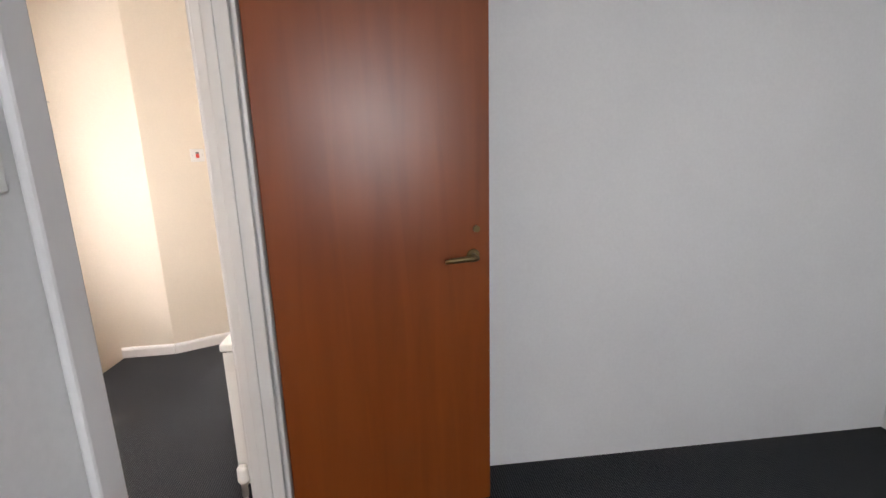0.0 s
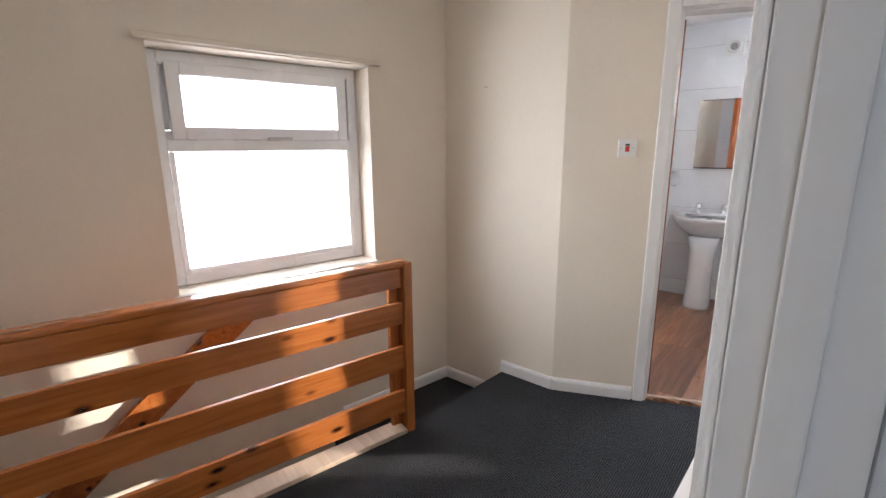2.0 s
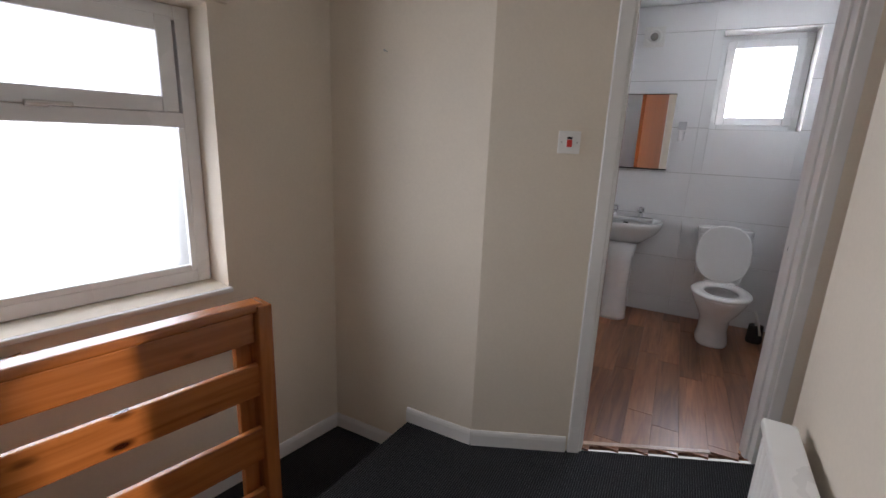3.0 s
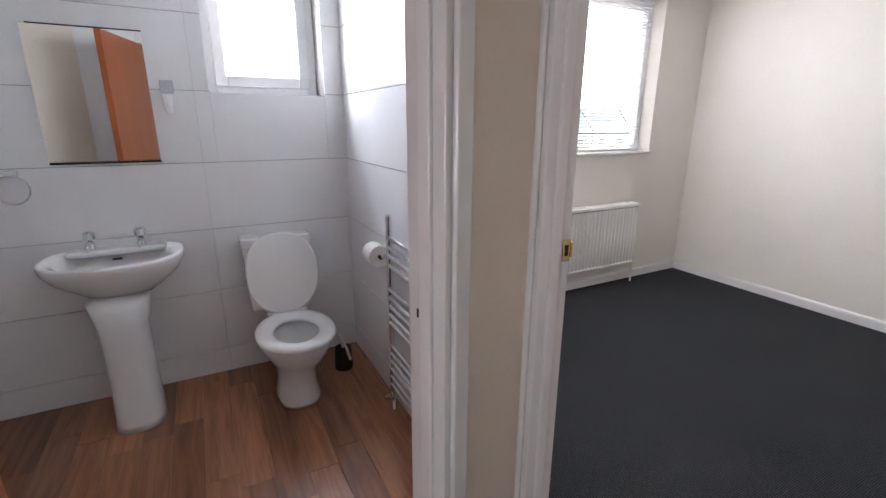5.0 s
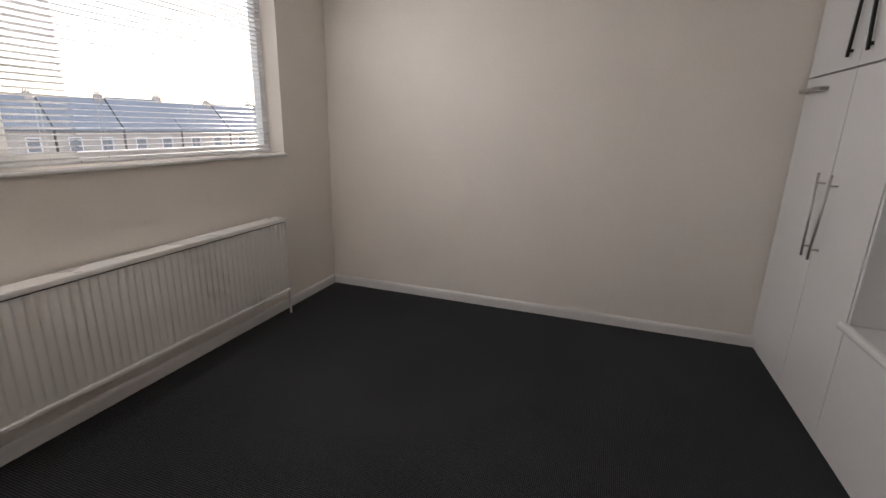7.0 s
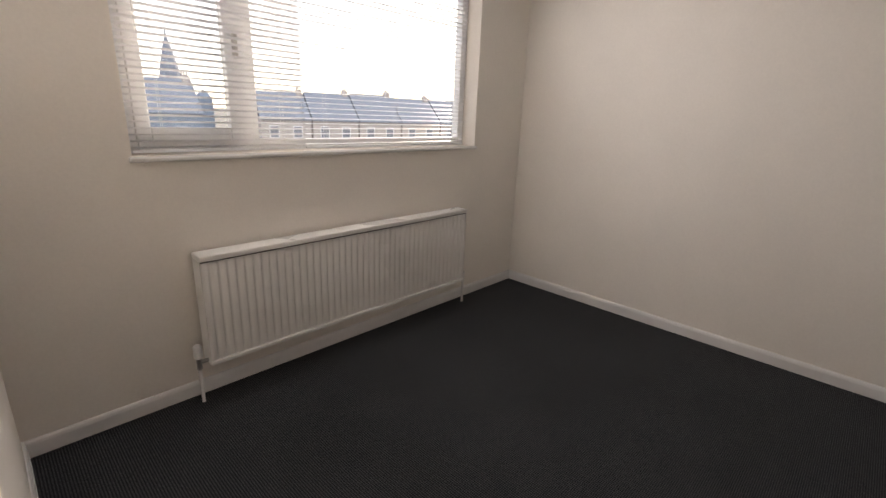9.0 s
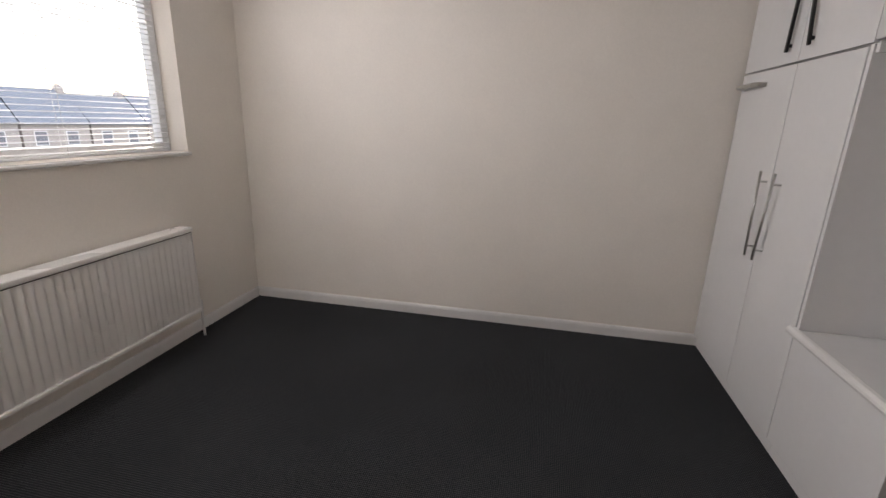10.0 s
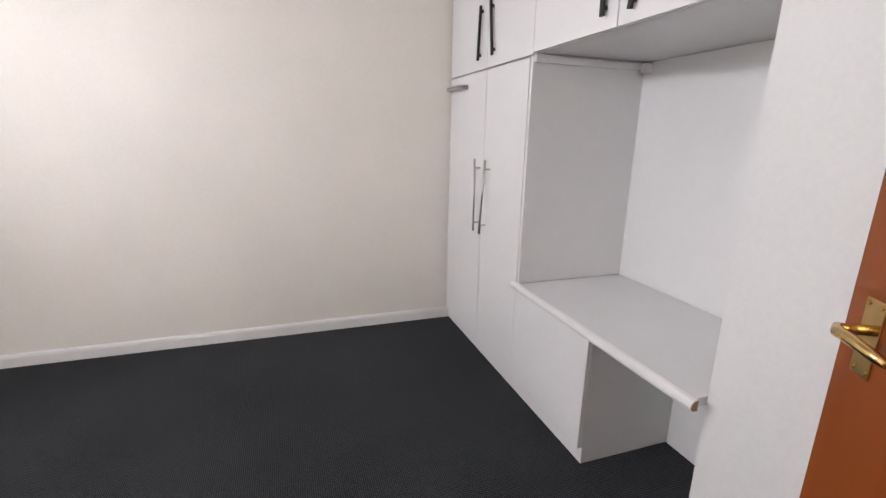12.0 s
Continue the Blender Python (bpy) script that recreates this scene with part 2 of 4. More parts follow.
# ---- mesh helpers ----
def add_box(bm, lo, hi, m=None):
    vs = [bm.verts.new(Vector((x, y, z))) for x in (lo[0], hi[0]) for y in (lo[1], hi[1]) for z in (lo[2], hi[2])]
    for f in ((0, 1, 3, 2), (4, 6, 7, 5), (0, 4, 5, 1), (2, 3, 7, 6), (0, 2, 6, 4), (1, 5, 7, 3)):
        bm.faces.new([vs[i] for i in f])
    if m is not None:
        for v in vs:
            v.co = m @ v.co
    return vs


def boxes(*pairs, bevel=0.0, m=None, seg=2):
    bm = bmesh.new()
    for lo, hi in pairs:
        add_box(bm, lo, hi, m)
    bmesh.ops.recalc_face_normals(bm, faces=bm.faces)
    if bevel:
        bmesh.ops.bevel(bm, geom=bm.edges[:], offset=bevel, segments=seg, affect="EDGES", profile=0.5)
    return bm


def tube(points, radius, sides=10, caps=True, closed=False):
    """A round bar along points."""
    bm = bmesh.new()
    pts = [Vector(p) for p in points]
    n = len(pts)
    rings = []
    up = Vector((0.13, 0.27, 0.95)).normalized()
    for i, p in enumerate(pts):
        a = pts[(i - 1) % n] if closed or i > 0 else p
        c = pts[(i + 1) % n] if closed or i < n - 1 else p
        d = (c - a).normalized()
        s = d.cross(up)
        if s.length < 0.05:
            s = d.cross(Vector((1, 0, 0)))
        s.normalize()
        u = s.cross(d)
        r = radius[i] if isinstance(radius, (list, tuple)) else radius
        rings.append([bm.verts.new(p + r * (math.cos(2 * math.pi * j / sides) * s + math.sin(2 * math.pi * j / sides) * u)) for j in range(sides)])
    for i in range(n if closed else n - 1):
        a, c = rings[i], rings[(i + 1) % n]
        for j in range(sides):
            bm.faces.new((a[j], a[(j + 1) % sides], c[(j + 1) % sides], c[j]))
    if caps and not closed:
        bm.faces.new(rings[0][::-1])
        bm.faces.new(rings[-1])
    bmesh.ops.recalc_face_normals(bm, faces=bm.faces)
    return bm


def loft(rings, cap0=True, cap1=True):
    """A skin over closed rings of points, all of the same count."""
    bm = bmesh.new()
    rows = [[bm.verts.new(Vector(p)) for p in r] for r in rings]
    n = len(rows[0])
    for a, c in zip(rows, rows[1:]):
        for j in range(n):
            bm.faces.new((a[j], a[(j + 1) % n], c[(j + 1) % n], c[j]))
    if cap0:
        bm.faces.new(rows[0][::-1])
    if cap1:
        bm.faces.new(rows[-1])
    bmesh.ops.recalc_face_normals(bm, faces=bm.faces)
    return bm


def prism(outline, z0, z1, bevel=0.0):
    """An upright block over a plan outline."""
    bm = loft([[(x, y, z0) for x, y in outline], [(x, y, z1) for x, y in outline]])
    if bevel:
        bmesh.ops.bevel(bm, geom=bm.edges[:], offset=bevel, segments=2, affect="EDGES", profile=0.5)
    return bm


def merge(*bms):
    out = bmesh.new()
    for b in bms:
        me = bpy.data.meshes.new("tmp")
        b.to_mesh(me)
        out.from_mesh(me)
        bpy.data.meshes.remove(me)
        b.free()
    return out


def moved(bm, m):
    bmesh.ops.transform(bm, matrix=m, verts=bm.verts[:])
    return bm


def mesh_of(name, bm, mat, smooth=False):
    me = bpy.data.meshes.new(name)
    bm.to_mesh(me)
    bm.free()
    me.materials.append(mat)
    if smooth:
        for p in me.polygons:
            p.use_smooth = True
    return me


def part(name, bm, mat, parent=None, label="", smooth=False):
    ob = new(name, mesh_of(name, bm, mat, smooth))
    if parent is not None:
        ob.parent = parent
    if label:
        tagged(ob, label)
    return ob


def thing(name, at, label, category, group=""):
    """An empty at a thing's base, to which its parts are parented in its own axes."""
    ob = new(name)
    ob.empty_display_size = 0.1
    ob.matrix_world = at
    return tagged(ob, label, category, group)


def structure(name, bm, mat, label, category="wall"):
    return tagged(part(name, bm, mat), label, category, kind="structure")


def frame_of(p0, p1):
    """Axes of a wall: x along it from p0 to p1, y to its left, z up."""
    d = math.atan2(p1[1] - p0[1], p1[0] - p0[0])
    return pose(p0[0], p0[1], 0, 0, 0, math.degrees(d))


def wall_mesh(p0, p1, depth, z0, z1, openings=()):
    """A wall whose inner face runs p0 to p1 (room on its left); depth to its right. Openings: s0, s1, zb, zt."""
    length = (Vector(p1) - Vector(p0)).length
    m = frame_of(p0, p1)
    bm = bmesh.new()
    s = 0.0
    for s0, s1, zb, zt in sorted(openings):
        if s0 > s:
            add_box(bm, (s, -depth, z0), (s0, 0, z1), m)
        if zb > z0:
            add_box(bm, (s0, -depth, z0), (s1, 0, zb), m)
        if zt < z1:
            add_box(bm, (s0, -depth, zt), (s1, 0, z1), m)
        s = s1
    if s < length:
        add_box(bm, (s, -depth, z0), (length, 0, z1), m)
    bmesh.ops.recalc_face_normals(bm, faces=bm.faces)
    return bm


def skirting(name, p0, p1, z=0.0, height=0.075, mat=None, label="white gloss skirting board along the wall foot"):
    """A skirting board with a rounded top, room on the left of p0 to p1."""
    m = frame_of(p0, p1)
    length = (Vector(p1) - Vector(p0)).length
    prof = [(0.001, 0), (0.014, 0), (0.014, height * 0.72), (0.011, height * 0.88), (0.006, height), (0.001, height)]
    bm = loft([[m @ Vector((s, y, z + h)) for y, h in prof] for s in (0, length)])
    return structure(name, bm, mat or GLOSS, label, "skirting")

H = 2.42
AB, BE = (-1.122, 0.335), (0.385, 1.0)
WEST_SLOPE = 0.2


def WX(y):
    """The face of the stair wall, which stands askew."""
    return -2.05 + WEST_SLOPE * (y + 0.27)


W0, W1 = (WX(0.345), 0.345), (WX(-2.8), -2.8)
WEST = WX(-2.8)
WEST_TURN = math.degrees(math.atan2(W1[1] - W0[1], W1[0] - W0[0]))
WELL = -2.2


def along(p0, p1, s, off=0.0):
    v = frame_of(p0, p1) @ Vector((s, off, 0))
    return (v.x, v.y)


B_LEN = (Vector(BE) - Vector(AB)).length
RB_ANGLE = math.degrees(math.atan2(BE[1] - AB[1], BE[0] - AB[0]))

def DL(y):
    """The landing face of the wall with the front room door, which stands a little askew."""
    return -0.111 + 0.04 * (y + 1.502)


# ---- floors and ceilings ----
BAN0, BAN1 = (-1.527, -0.47), (-2.06, -2.78)
structure("floor_landing", prism([BAN0, (-1.46, 0.345), (-1.122, 0.35), (0.44, 1.02), (0.5, 0.9), (0.5, 0.1), (0.0, 0.05), (-0.11, -1.3),
                                  (-0.1, -2.8), (-2.06, -2.8)], -0.22, 0.0), CARPET, "dark grey corded carpet on the landing", "floor")
structure("floor_room", boxes(((-0.25, -5.0, -0.2), (2.85, -1.1, -0.004))), CARPET, "dark carpet in the front room", "floor")
structure("floor_bedroom", boxes(((0.5, -1.1, -0.2), (3.8, 2.95, -0.001))), CARPET, "dark grey corded carpet in the empty bedroom", "floor")
structure("ceiling_landing", prism([(WEST - 0.1, -2.9), (WEST - 0.1, 0.45), (-1.122, 0.45), (0.47, 1.05), (0.5, 0.0), (-0.06, -1.4), (-0.1, -2.9)], H, H + 0.1), CEIL,
          "white painted ceiling over the landing", "ceiling")
structure("ceiling_bedroom", boxes(((0.46, -1.1, H), (3.8, 2.95, H + 0.1))), CEIL, "white painted bedroom ceiling", "ceiling")
structure("ceiling_bathroom", boxes(((-1.6, 0.1, H + 0.004), (0.455, 2.95, H + 0.12))), CEIL, "white painted bathroom ceiling", "ceiling")
structure("ceiling_room", boxes(((-0.25, -5.05, H + 0.005), (2.85, -1.1, H + 0.1))), CEIL, "white painted ceiling of the front room", "ceiling")

# ---- landing walls ----
structure("wall_landing_west", wall_mesh(W0, W1, 0.28, WELL, H, [(0.545, 1.57, 0.75, 1.825)]), CREAM,
          "cream painted wall with the frosted window above the stairs")
structure("wall_landing_north", wall_mesh(AB, W0, 0.1, WELL, H), CREAM, "cream painted wall above the top stair")
structure("wall_landing_slant", wall_mesh(BE, AB, 0.05, 0, H, [(B_LEN - 1.30, B_LEN - 0.490, 0, 2.03)]), CREAM,
          "cream painted wall with the bathroom doorway")
structure("wall_landing_bedroom", wall_mesh((0.385, 0.08), BE, 0.05, 0, H, [(0.10, 0.907, 0, 2.03)]), CREAM, "cream painted wall with the bedroom doorway")
structure("wall_landing_corner", wall_mesh((-0.06, 0.05), (0.385, 0.08), 0.05, 0, H), CREAM, "cream painted wall beside the bedroom door")
structure("wall_landing_east", wall_mesh((DL(-1.41), -1.41), (-0.06, 0.05), 0.05, 0, H), CREAM, "cream painted wall behind the landing radiator")
structure("wall_landing_door", wall_mesh((DL(-2.8), -2.8), (DL(-1.41), -1.41), 0.05, 0, H, [(0.504, 1.3215, 0, 2.03)]), CREAM, "cream painted wall round the front room door")
structure("wall_landing_south", wall_mesh((WEST, -2.8), (DL(-2.8), -2.8), 0.08, WELL, H), CREAM, "cream painted end wall of the landing")
structure("wall_stairwell", prism([(-1.53, -0.5), (-1.47, 0.33), (-1.41, 0.33), (-1.47, -0.5), (-2.0, -2.78), (-2.06, -2.78)], WELL, -0.23), CREAM,
          "cream painted side of the stairwell")

# ---- front room ----
structure("wall_room_north", wall_mesh((2.75, -1.303), (-0.03, -1.192), 0.05, 0, H), WHITE_WALL, "white painted wall behind the open door")
structure("wall_room_west", wall_mesh((DL(-1.33) + 0.1, -1.33), (DL(-4.9) + 0.1, -4.9), 0.046, 0, H, [(0.161, 0.9786, 0, 2.03)]), WHITE_WALL, "white painted wall beside the doorway")
structure("wall_room_south", wall_mesh((-0.2, -4.9), (2.75, -4.9), 0.2, 0, H, [(0.7001, 1.95, 1.1, 2.25)]), WHITE_WALL, "white painted window wall")
structure("wall_room_east", wall_mesh((2.75, -4.9), (2.75, -1.2), 0.1, 0, H), WHITE_WALL, "white painted end wall")

# ---- bedroom walls ----
N = 2.808
structure("wall_bedroom_east", wall_mesh((3.672, -1.05), (3.672, N), 0.1, 0, H), CREAM_B, "plain pale cream bedroom wall")
structure("wall_bedroom_north", wall_mesh((3.672, N), (0.485, N), 0.20, 0, H, [(0.562, 2.672, 1.15, 2.33)]), CREAM_B, "pale cream wall with the bedroom window")
structure("wall_bedroom_west", wall_mesh((0.485, N), (0.485, -0.42), 0.05, 0, H, [(N - 0.987, N - 0.18, 0, 2.03)]), CREAM_B, "pale cream wall with the bedroom doorway")
structure("wall_bedroom_stub", boxes(((0.44, -1.05, 0), (1.56, -0.42, H))), WHITE_WALL, "white painted wall end beside the desk")
structure("wall_bedroom_south", boxes(((1.56, -1.10, 0), (3.672, -1.0, H))), WHITE_WALL, "white wall behind the fitted wardrobe")

# ---- bathroom walls ----
BN = 2.73
S0, S1 = along(AB, BE, 0.0, 0.10), along(AB, BE, B_LEN - 0.02, 0.10)
structure("wall_bathroom_north", wall_mesh((0.40, BN), (-1.5, BN), 0.3, 0, H, [(0.11, 0.68, 1.525, 2.22)]), GROUT, "tiled bathroom wall with a frosted window")
structure("wall_bathroom_east", wall_mesh((0.40, S1[1]), (0.40, BN), 0.05, 0, H), GROUT, "tiled bathroom wall behind the towel rail")
structure("wall_bathroom_west", wall_mesh((-1.5, BN), (-1.5, 0.4), 0.1, 0, H), GROUT, "white bathroom side wall")
structure("wall_bathroom_south", wall_mesh(S0, S1, 0.05, 0, H, [(0.490, 1.30, 0, 2.03)]), WHITE_WALL, "white bathroom wall round the doorway")
structure("wall_bathroom_recess", wall_mesh((-1.5, S0[1]), S0, 0.05, 0, H), WHITE_WALL, "white bathroom wall beside the doorway")

# ---- skirtings ----
skirting("skirting_landing_1", BE, along(BE, AB, B_LEN - 1.36))
skirting("skirting_landing_2", along(BE, AB, B_LEN - 0.435), AB)
skirting("skirting_landing_3", AB, (-1.47, 0.339))
skirting("skirting_landing_4", (-1.47, 0.339), W0, -0.19)
skirting("skirting_landing_5", W0, (WX(-0.45), -0.45), -0.19)
skirting("skirting_landing_6", (-0.06, 0.05), (0.385, 0.08))
skirting("skirting_bedroom_1", (3.672, -0.40), (3.672, N), label="white skirting board under the plain bedroom wall")
skirting("skirting_bedroom_2", (3.672, N), (0.485, N), label="white skirting board under the radiator")
skirting("skirting_bedroom_3", (0.485, N), (0.485, 1.03))
skirting("skirting_bedroom_4", (0.485, -0.42), (1.50, -0.42))


# ---- door frames ----
def door_frame(name, p0, p1, depth, label, height=2.03, arch=0.055, left=True, right=True, back=True):
    """Lining, stop and architraves of a doorway whose opening runs p0 to p1; depth to the right of that line."""
    m = frame_of(p0, p1)
    w = (Vector(p1) - Vector(p0)).length
    root = tagged(thing(name, m, label, "door frame"), kind="structure")
    for n, lo, hi in (("lining", (0.0, -depth, 0), (0.024, 0.0, height)), ("lining", (w - 0.024, -depth, 0), (w, 0.0, height)),
                      ("lining", (0.024, -depth, height - 0.024), (w - 0.024, 0.0, height)),
                      ("stop", (0.024, -depth * 0.62, 0), (0.036, -depth * 0.30, height - 0.024)),
                      ("stop", (w - 0.036, -depth * 0.62, 0), (w - 0.024, -depth * 0.30, height - 0.024))):
        part(n, boxes((lo, hi), bevel=0.0025), GLOSS, root)
    for y0, y1, on in ((0.002, 0.016, True), (-depth - 0.016, -depth - 0.002, back)):
        if not on:
            continue
        if left:
            part("architrave", boxes(((-arch + 0.008, y0, 0), (0.008, y1, height + arch)), bevel=0.005), GLOSS, root)
        if right:
            part("architrave", boxes(((w - 0.008, y0, 0), (w + arch - 0.008, y1, height + arch)), bevel=0.005), GLOSS, root)
        part("architrave", boxes(((0.01, y0, height - 0.008), (w - 0.01, y1, height + arch - 0.004)), bevel=0.005), GLOSS, root)
    return root


bath_frame = door_frame("door_frame_1", along(BE, AB, B_LEN - 1.30), along(BE, AB, B_LEN - 0.490), 0.10, "white gloss door frame of the bathroom")
bed_frame = door_frame("door_frame_2", (0.385, 0.18), (0.385, 0.987), 0.10, "white gloss door frame of the bedroom with a brass strike plate", arch=0.04, back=False)
room_frame = door_frame("door_frame_3", (DL(-2.30), -2.30), (DL(-1.49), -1.49), 0.10, "white gloss door frame between landing and front room")
part("strike_plate", boxes(((0.7795, -0.099, 1.03), (0.7825, -0.074, 1.09)), ((0.777, -0.106, 1.04), (0.7835, -0.099, 1.08)), bevel=0.001), BRASS, bed_frame, "worn brass strike plate")
part("latch_hole", boxes(((0.7785, -0.092, 1.045), (0.7796, -0.081, 1.075))), DARK, bed_frame)
part("latch_hole", boxes(((0.0245, -0.075, 0.98), (0.027, -0.06, 1.0))), DARK, bath_frame)


# ---- doors ----
def lever_handle(root, x, z, face, toward, mat, plate=True):
    """A lever on a back plate; face: +1 or -1, the side of the leaf that it is on."""
    y = face * 0.021
    if plate:
        h = part("handle_plate", boxes(((x - 0.021, min(y, y + face * 0.003), z - 0.075), (x + 0.021, max(y, y + face * 0.003), z + 0.05)), bevel=0.001), mat, root, "brass back plate")
        for dx in (-0.014, 0.014):
            for dz in (-0.066, 0.041):
                part("screw", moved(tube([(0, 0, 0), (0, face * 0.002, 0)], 0.0035, 8), pose(x + dx, y + face * 0.003, z + dz)), mat, h)
    else:
        part("rose", tube([(x, y, z), (x, y + face * 0.006, z)], [0.024, 0.022], 16), mat, root, "aged brass rose")
    pts = [(x, y, z), (x, y + face * 0.03, z), (x, y + face * 0.045, z), (x + toward * 0.015, y + face * 0.053, z), (x + toward * 0.05, y + face * 0.055, z + 0.002),
           (x + toward * 0.09, y + face * 0.055, z), (x + toward * 0.115, y + face * 0.05, z - 0.004)]
    part("lever", tube(pts, [0.009, 0.008, 0.009, 0.0095, 0.0095, 0.009, 0.0065], 12), mat, root, "brass lever", smooth=True)


def door_leaf(name, hinge, turn, width, label, lever_faces=(1,), metal=None, height=1.98, toward=-1, grip=1.06, plate=True):
    """A flush leaf hung at hinge, whose free edge points along turn degrees."""
    root = thing(name, pose(hinge[0], hinge[1], 0.008, 0, 0, turn), label, "door")
    part("leaf", boxes(((0.004, -0.02, 0.0), (width, 0.02, height)), bevel=0.002), DOORWOOD, root)
    for f in lever_faces:
        lever_handle(root, width - 0.062, grip, f, toward, metal or BRASS, plate)
    for z in (0.2, 1.8):
        part("hinge", merge(tube([(0.0, 0.024, z - 0.04), (0.0, 0.024, z + 0.04)], 0.006, 8), boxes(((0.0, 0.0205, z - 0.038), (0.03, 0.0225, z + 0.038)))), STEEL, root, "steel butt hinge")
    return root


room_leaf = door_leaf("door_1", (0.006, -1.469), 6.0, 0.745, "brown veneered flush door standing open against a white wall", (-1, 1), AGED, grip=1.01, plate=False)
part("thumb_turn", tube([(0.695, -0.02, 1.105), (0.695, -0.03, 1.105)], 0.012, 12), AGED, room_leaf, "dark round escutcheon")
door_leaf("door_2", (0.497, 0.207), -31.2, 0.765, "brown veneered flush door with a brass lever, standing open in the bedroom", (1, -1), grip=1.035)
hb = along(AB, BE, 0.521, 0.075)
door_leaf("door_3", hb, RB_ANGLE + 82, 0.72, "brown veneered bathroom door swung open inwards", (1,))


# ---- windows ----
def window(name, m, w, h, depth, label, bars, glass, sill=True):
    """A plastic window in an opening w by h; axes: x along the wall, y out of the room, z up from the opening's foot.
    bars: boxes x0, x1, z0, z1 of sashes, each with its pane."""
    root = tagged(thing(name, m, label, "window"), kind="structure")
    f = 0.055
    part("window_frame", boxes(((0.002, depth, 0.002), (f, depth + 0.06, h - 0.002)), ((w - f, depth, 0.002), (w - 0.002, depth + 0.06, h - 0.002)),
                               ((f, depth, 0.002), (w - f, depth + 0.06, f)), ((f, depth, h - f), (w - f, depth + 0.06, h - 0.002)), bevel=0.004), PVC, root)
    for x0, x1, z0, z1, sash in bars:
        if sash:
            s, y0 = 0.058, depth - 0.012
            sa = part("sash", boxes(((x0, y0, z0), (x0 + s, y0 + 0.05, z1)), ((x1 - s, y0, z0), (x1, y0 + 0.05, z1)), ((x0 + s, y0, z0), (x1 - s, y0 + 0.05, z0 + s)),
                                    ((x0 + s, y0, z1 - s), (x1 - s, y0 + 0.05, z1)), bevel=0.005), PVC, root)
        else:
            s = 0.0
            sa = root
        p = part("pane", boxes(((x0 + s, depth + 0.02, z0 + s), (x1 - s, depth + 0.026, z1 - s))), glass, sa if sash else root)
        p.visible_shadow = False
    if sill:
        part("window_sill", boxes(((-0.012, -0.02, -0.022), (w + 0.012, depth - 0.001, -0.001)), bevel=0.006), GLOSS, root, "white painted window board")
    return root


# landing window: its x axis runs north to south seen from inside
lw_foot = along(W0, W1, 1.57)
lw = window("window_1", pose(lw_foot[0], lw_foot[1], 0.75, 0, 0, WEST_TURN + 180), 1.025, 1.075, 0.145, "white plastic window with frosted glass above the stairs",
            [(0.08, 0.955, 0.69, 1.03, True), (0.055, 0.97, 0.055, 0.64, False)], FROST)
part("transom", boxes(((0.056, 0.143, 0.635), (0.969, 0.203, 0.689)), ((0.056, 0.1845, 0.66), (0.969, 0.201, 0.73)), bevel=0.003), PVC, lw)
for x0, x1 in ((0.056, 0.1), (0.935, 0.969)):
    part("upright", boxes(((x0, 0.1845, 0.732), (x1, 0.2, 1.019)), bevel=0.003), PVC, lw)
part("glazing_bead", boxes(((0.056, 0.141, 0.056), (0.079, 0.164, 0.634)), ((0.946, 0.141, 0.056), (0.969, 0.164, 0.634)), ((0.08, 0.141, 0.056), (0.945, 0.164, 0.08)), bevel=0.003), PVC, lw)
part("window_handle", merge(boxes(((0.50, 0.115, 0.683), (0.56, 0.133, 0.703)), bevel=0.003), boxes(((0.50, 0.10, 0.688), (0.62, 0.115, 0.702)), bevel=0.004)), STEEL, lw, "white and steel window handle")
bw = window("window_2", pose(-0.28, BN, 1.525, 0, 0, 0), 0.57, 0.69, 0.16, "white plastic bathroom window with frosted glass", [(0.04, 0.53, 0.04, 0.65, True)], FROST_B, sill=False)
part("reveal", boxes(((-0.004, 0.0, -0.012), (0.574, 0.16, -0.001)), bevel=0.002), GLOSS, bw)
nw = window("window_3", pose(1.0, N, 1.15, 0, 0, 0), 2.11, 1.18, 0.12, "wide white plastic bedroom window behind venetian blinds",
            [(0.05, 0.50, 0.05, 1.13, True), (0.58, 2.06, 0.05, 1.13, False)], CLEAR)
part("mullion", boxes(((0.50, 0.118, 0.05), (0.58, 0.185, 1.13)), bevel=0.004), PVC, nw)
part("window_handle", boxes(((0.475, 0.085, 0.42), (0.497, 0.107, 0.54)), bevel=0.005), STEEL, nw, "steel casement handle")
rw = window("window_4", pose(1.75, -4.9, 1.1, 0, 0, 180), 1.25, 1.15, 0.1, "white plastic window of the front room", [(0.05, 1.2, 0.05, 1.1, False)], FROST)


# ---- outside ----
structure("ground", boxes(((-900, -900, -6.5), (900, 1500, -6.0))), FIELD, "town ground beyond the window", "ground")

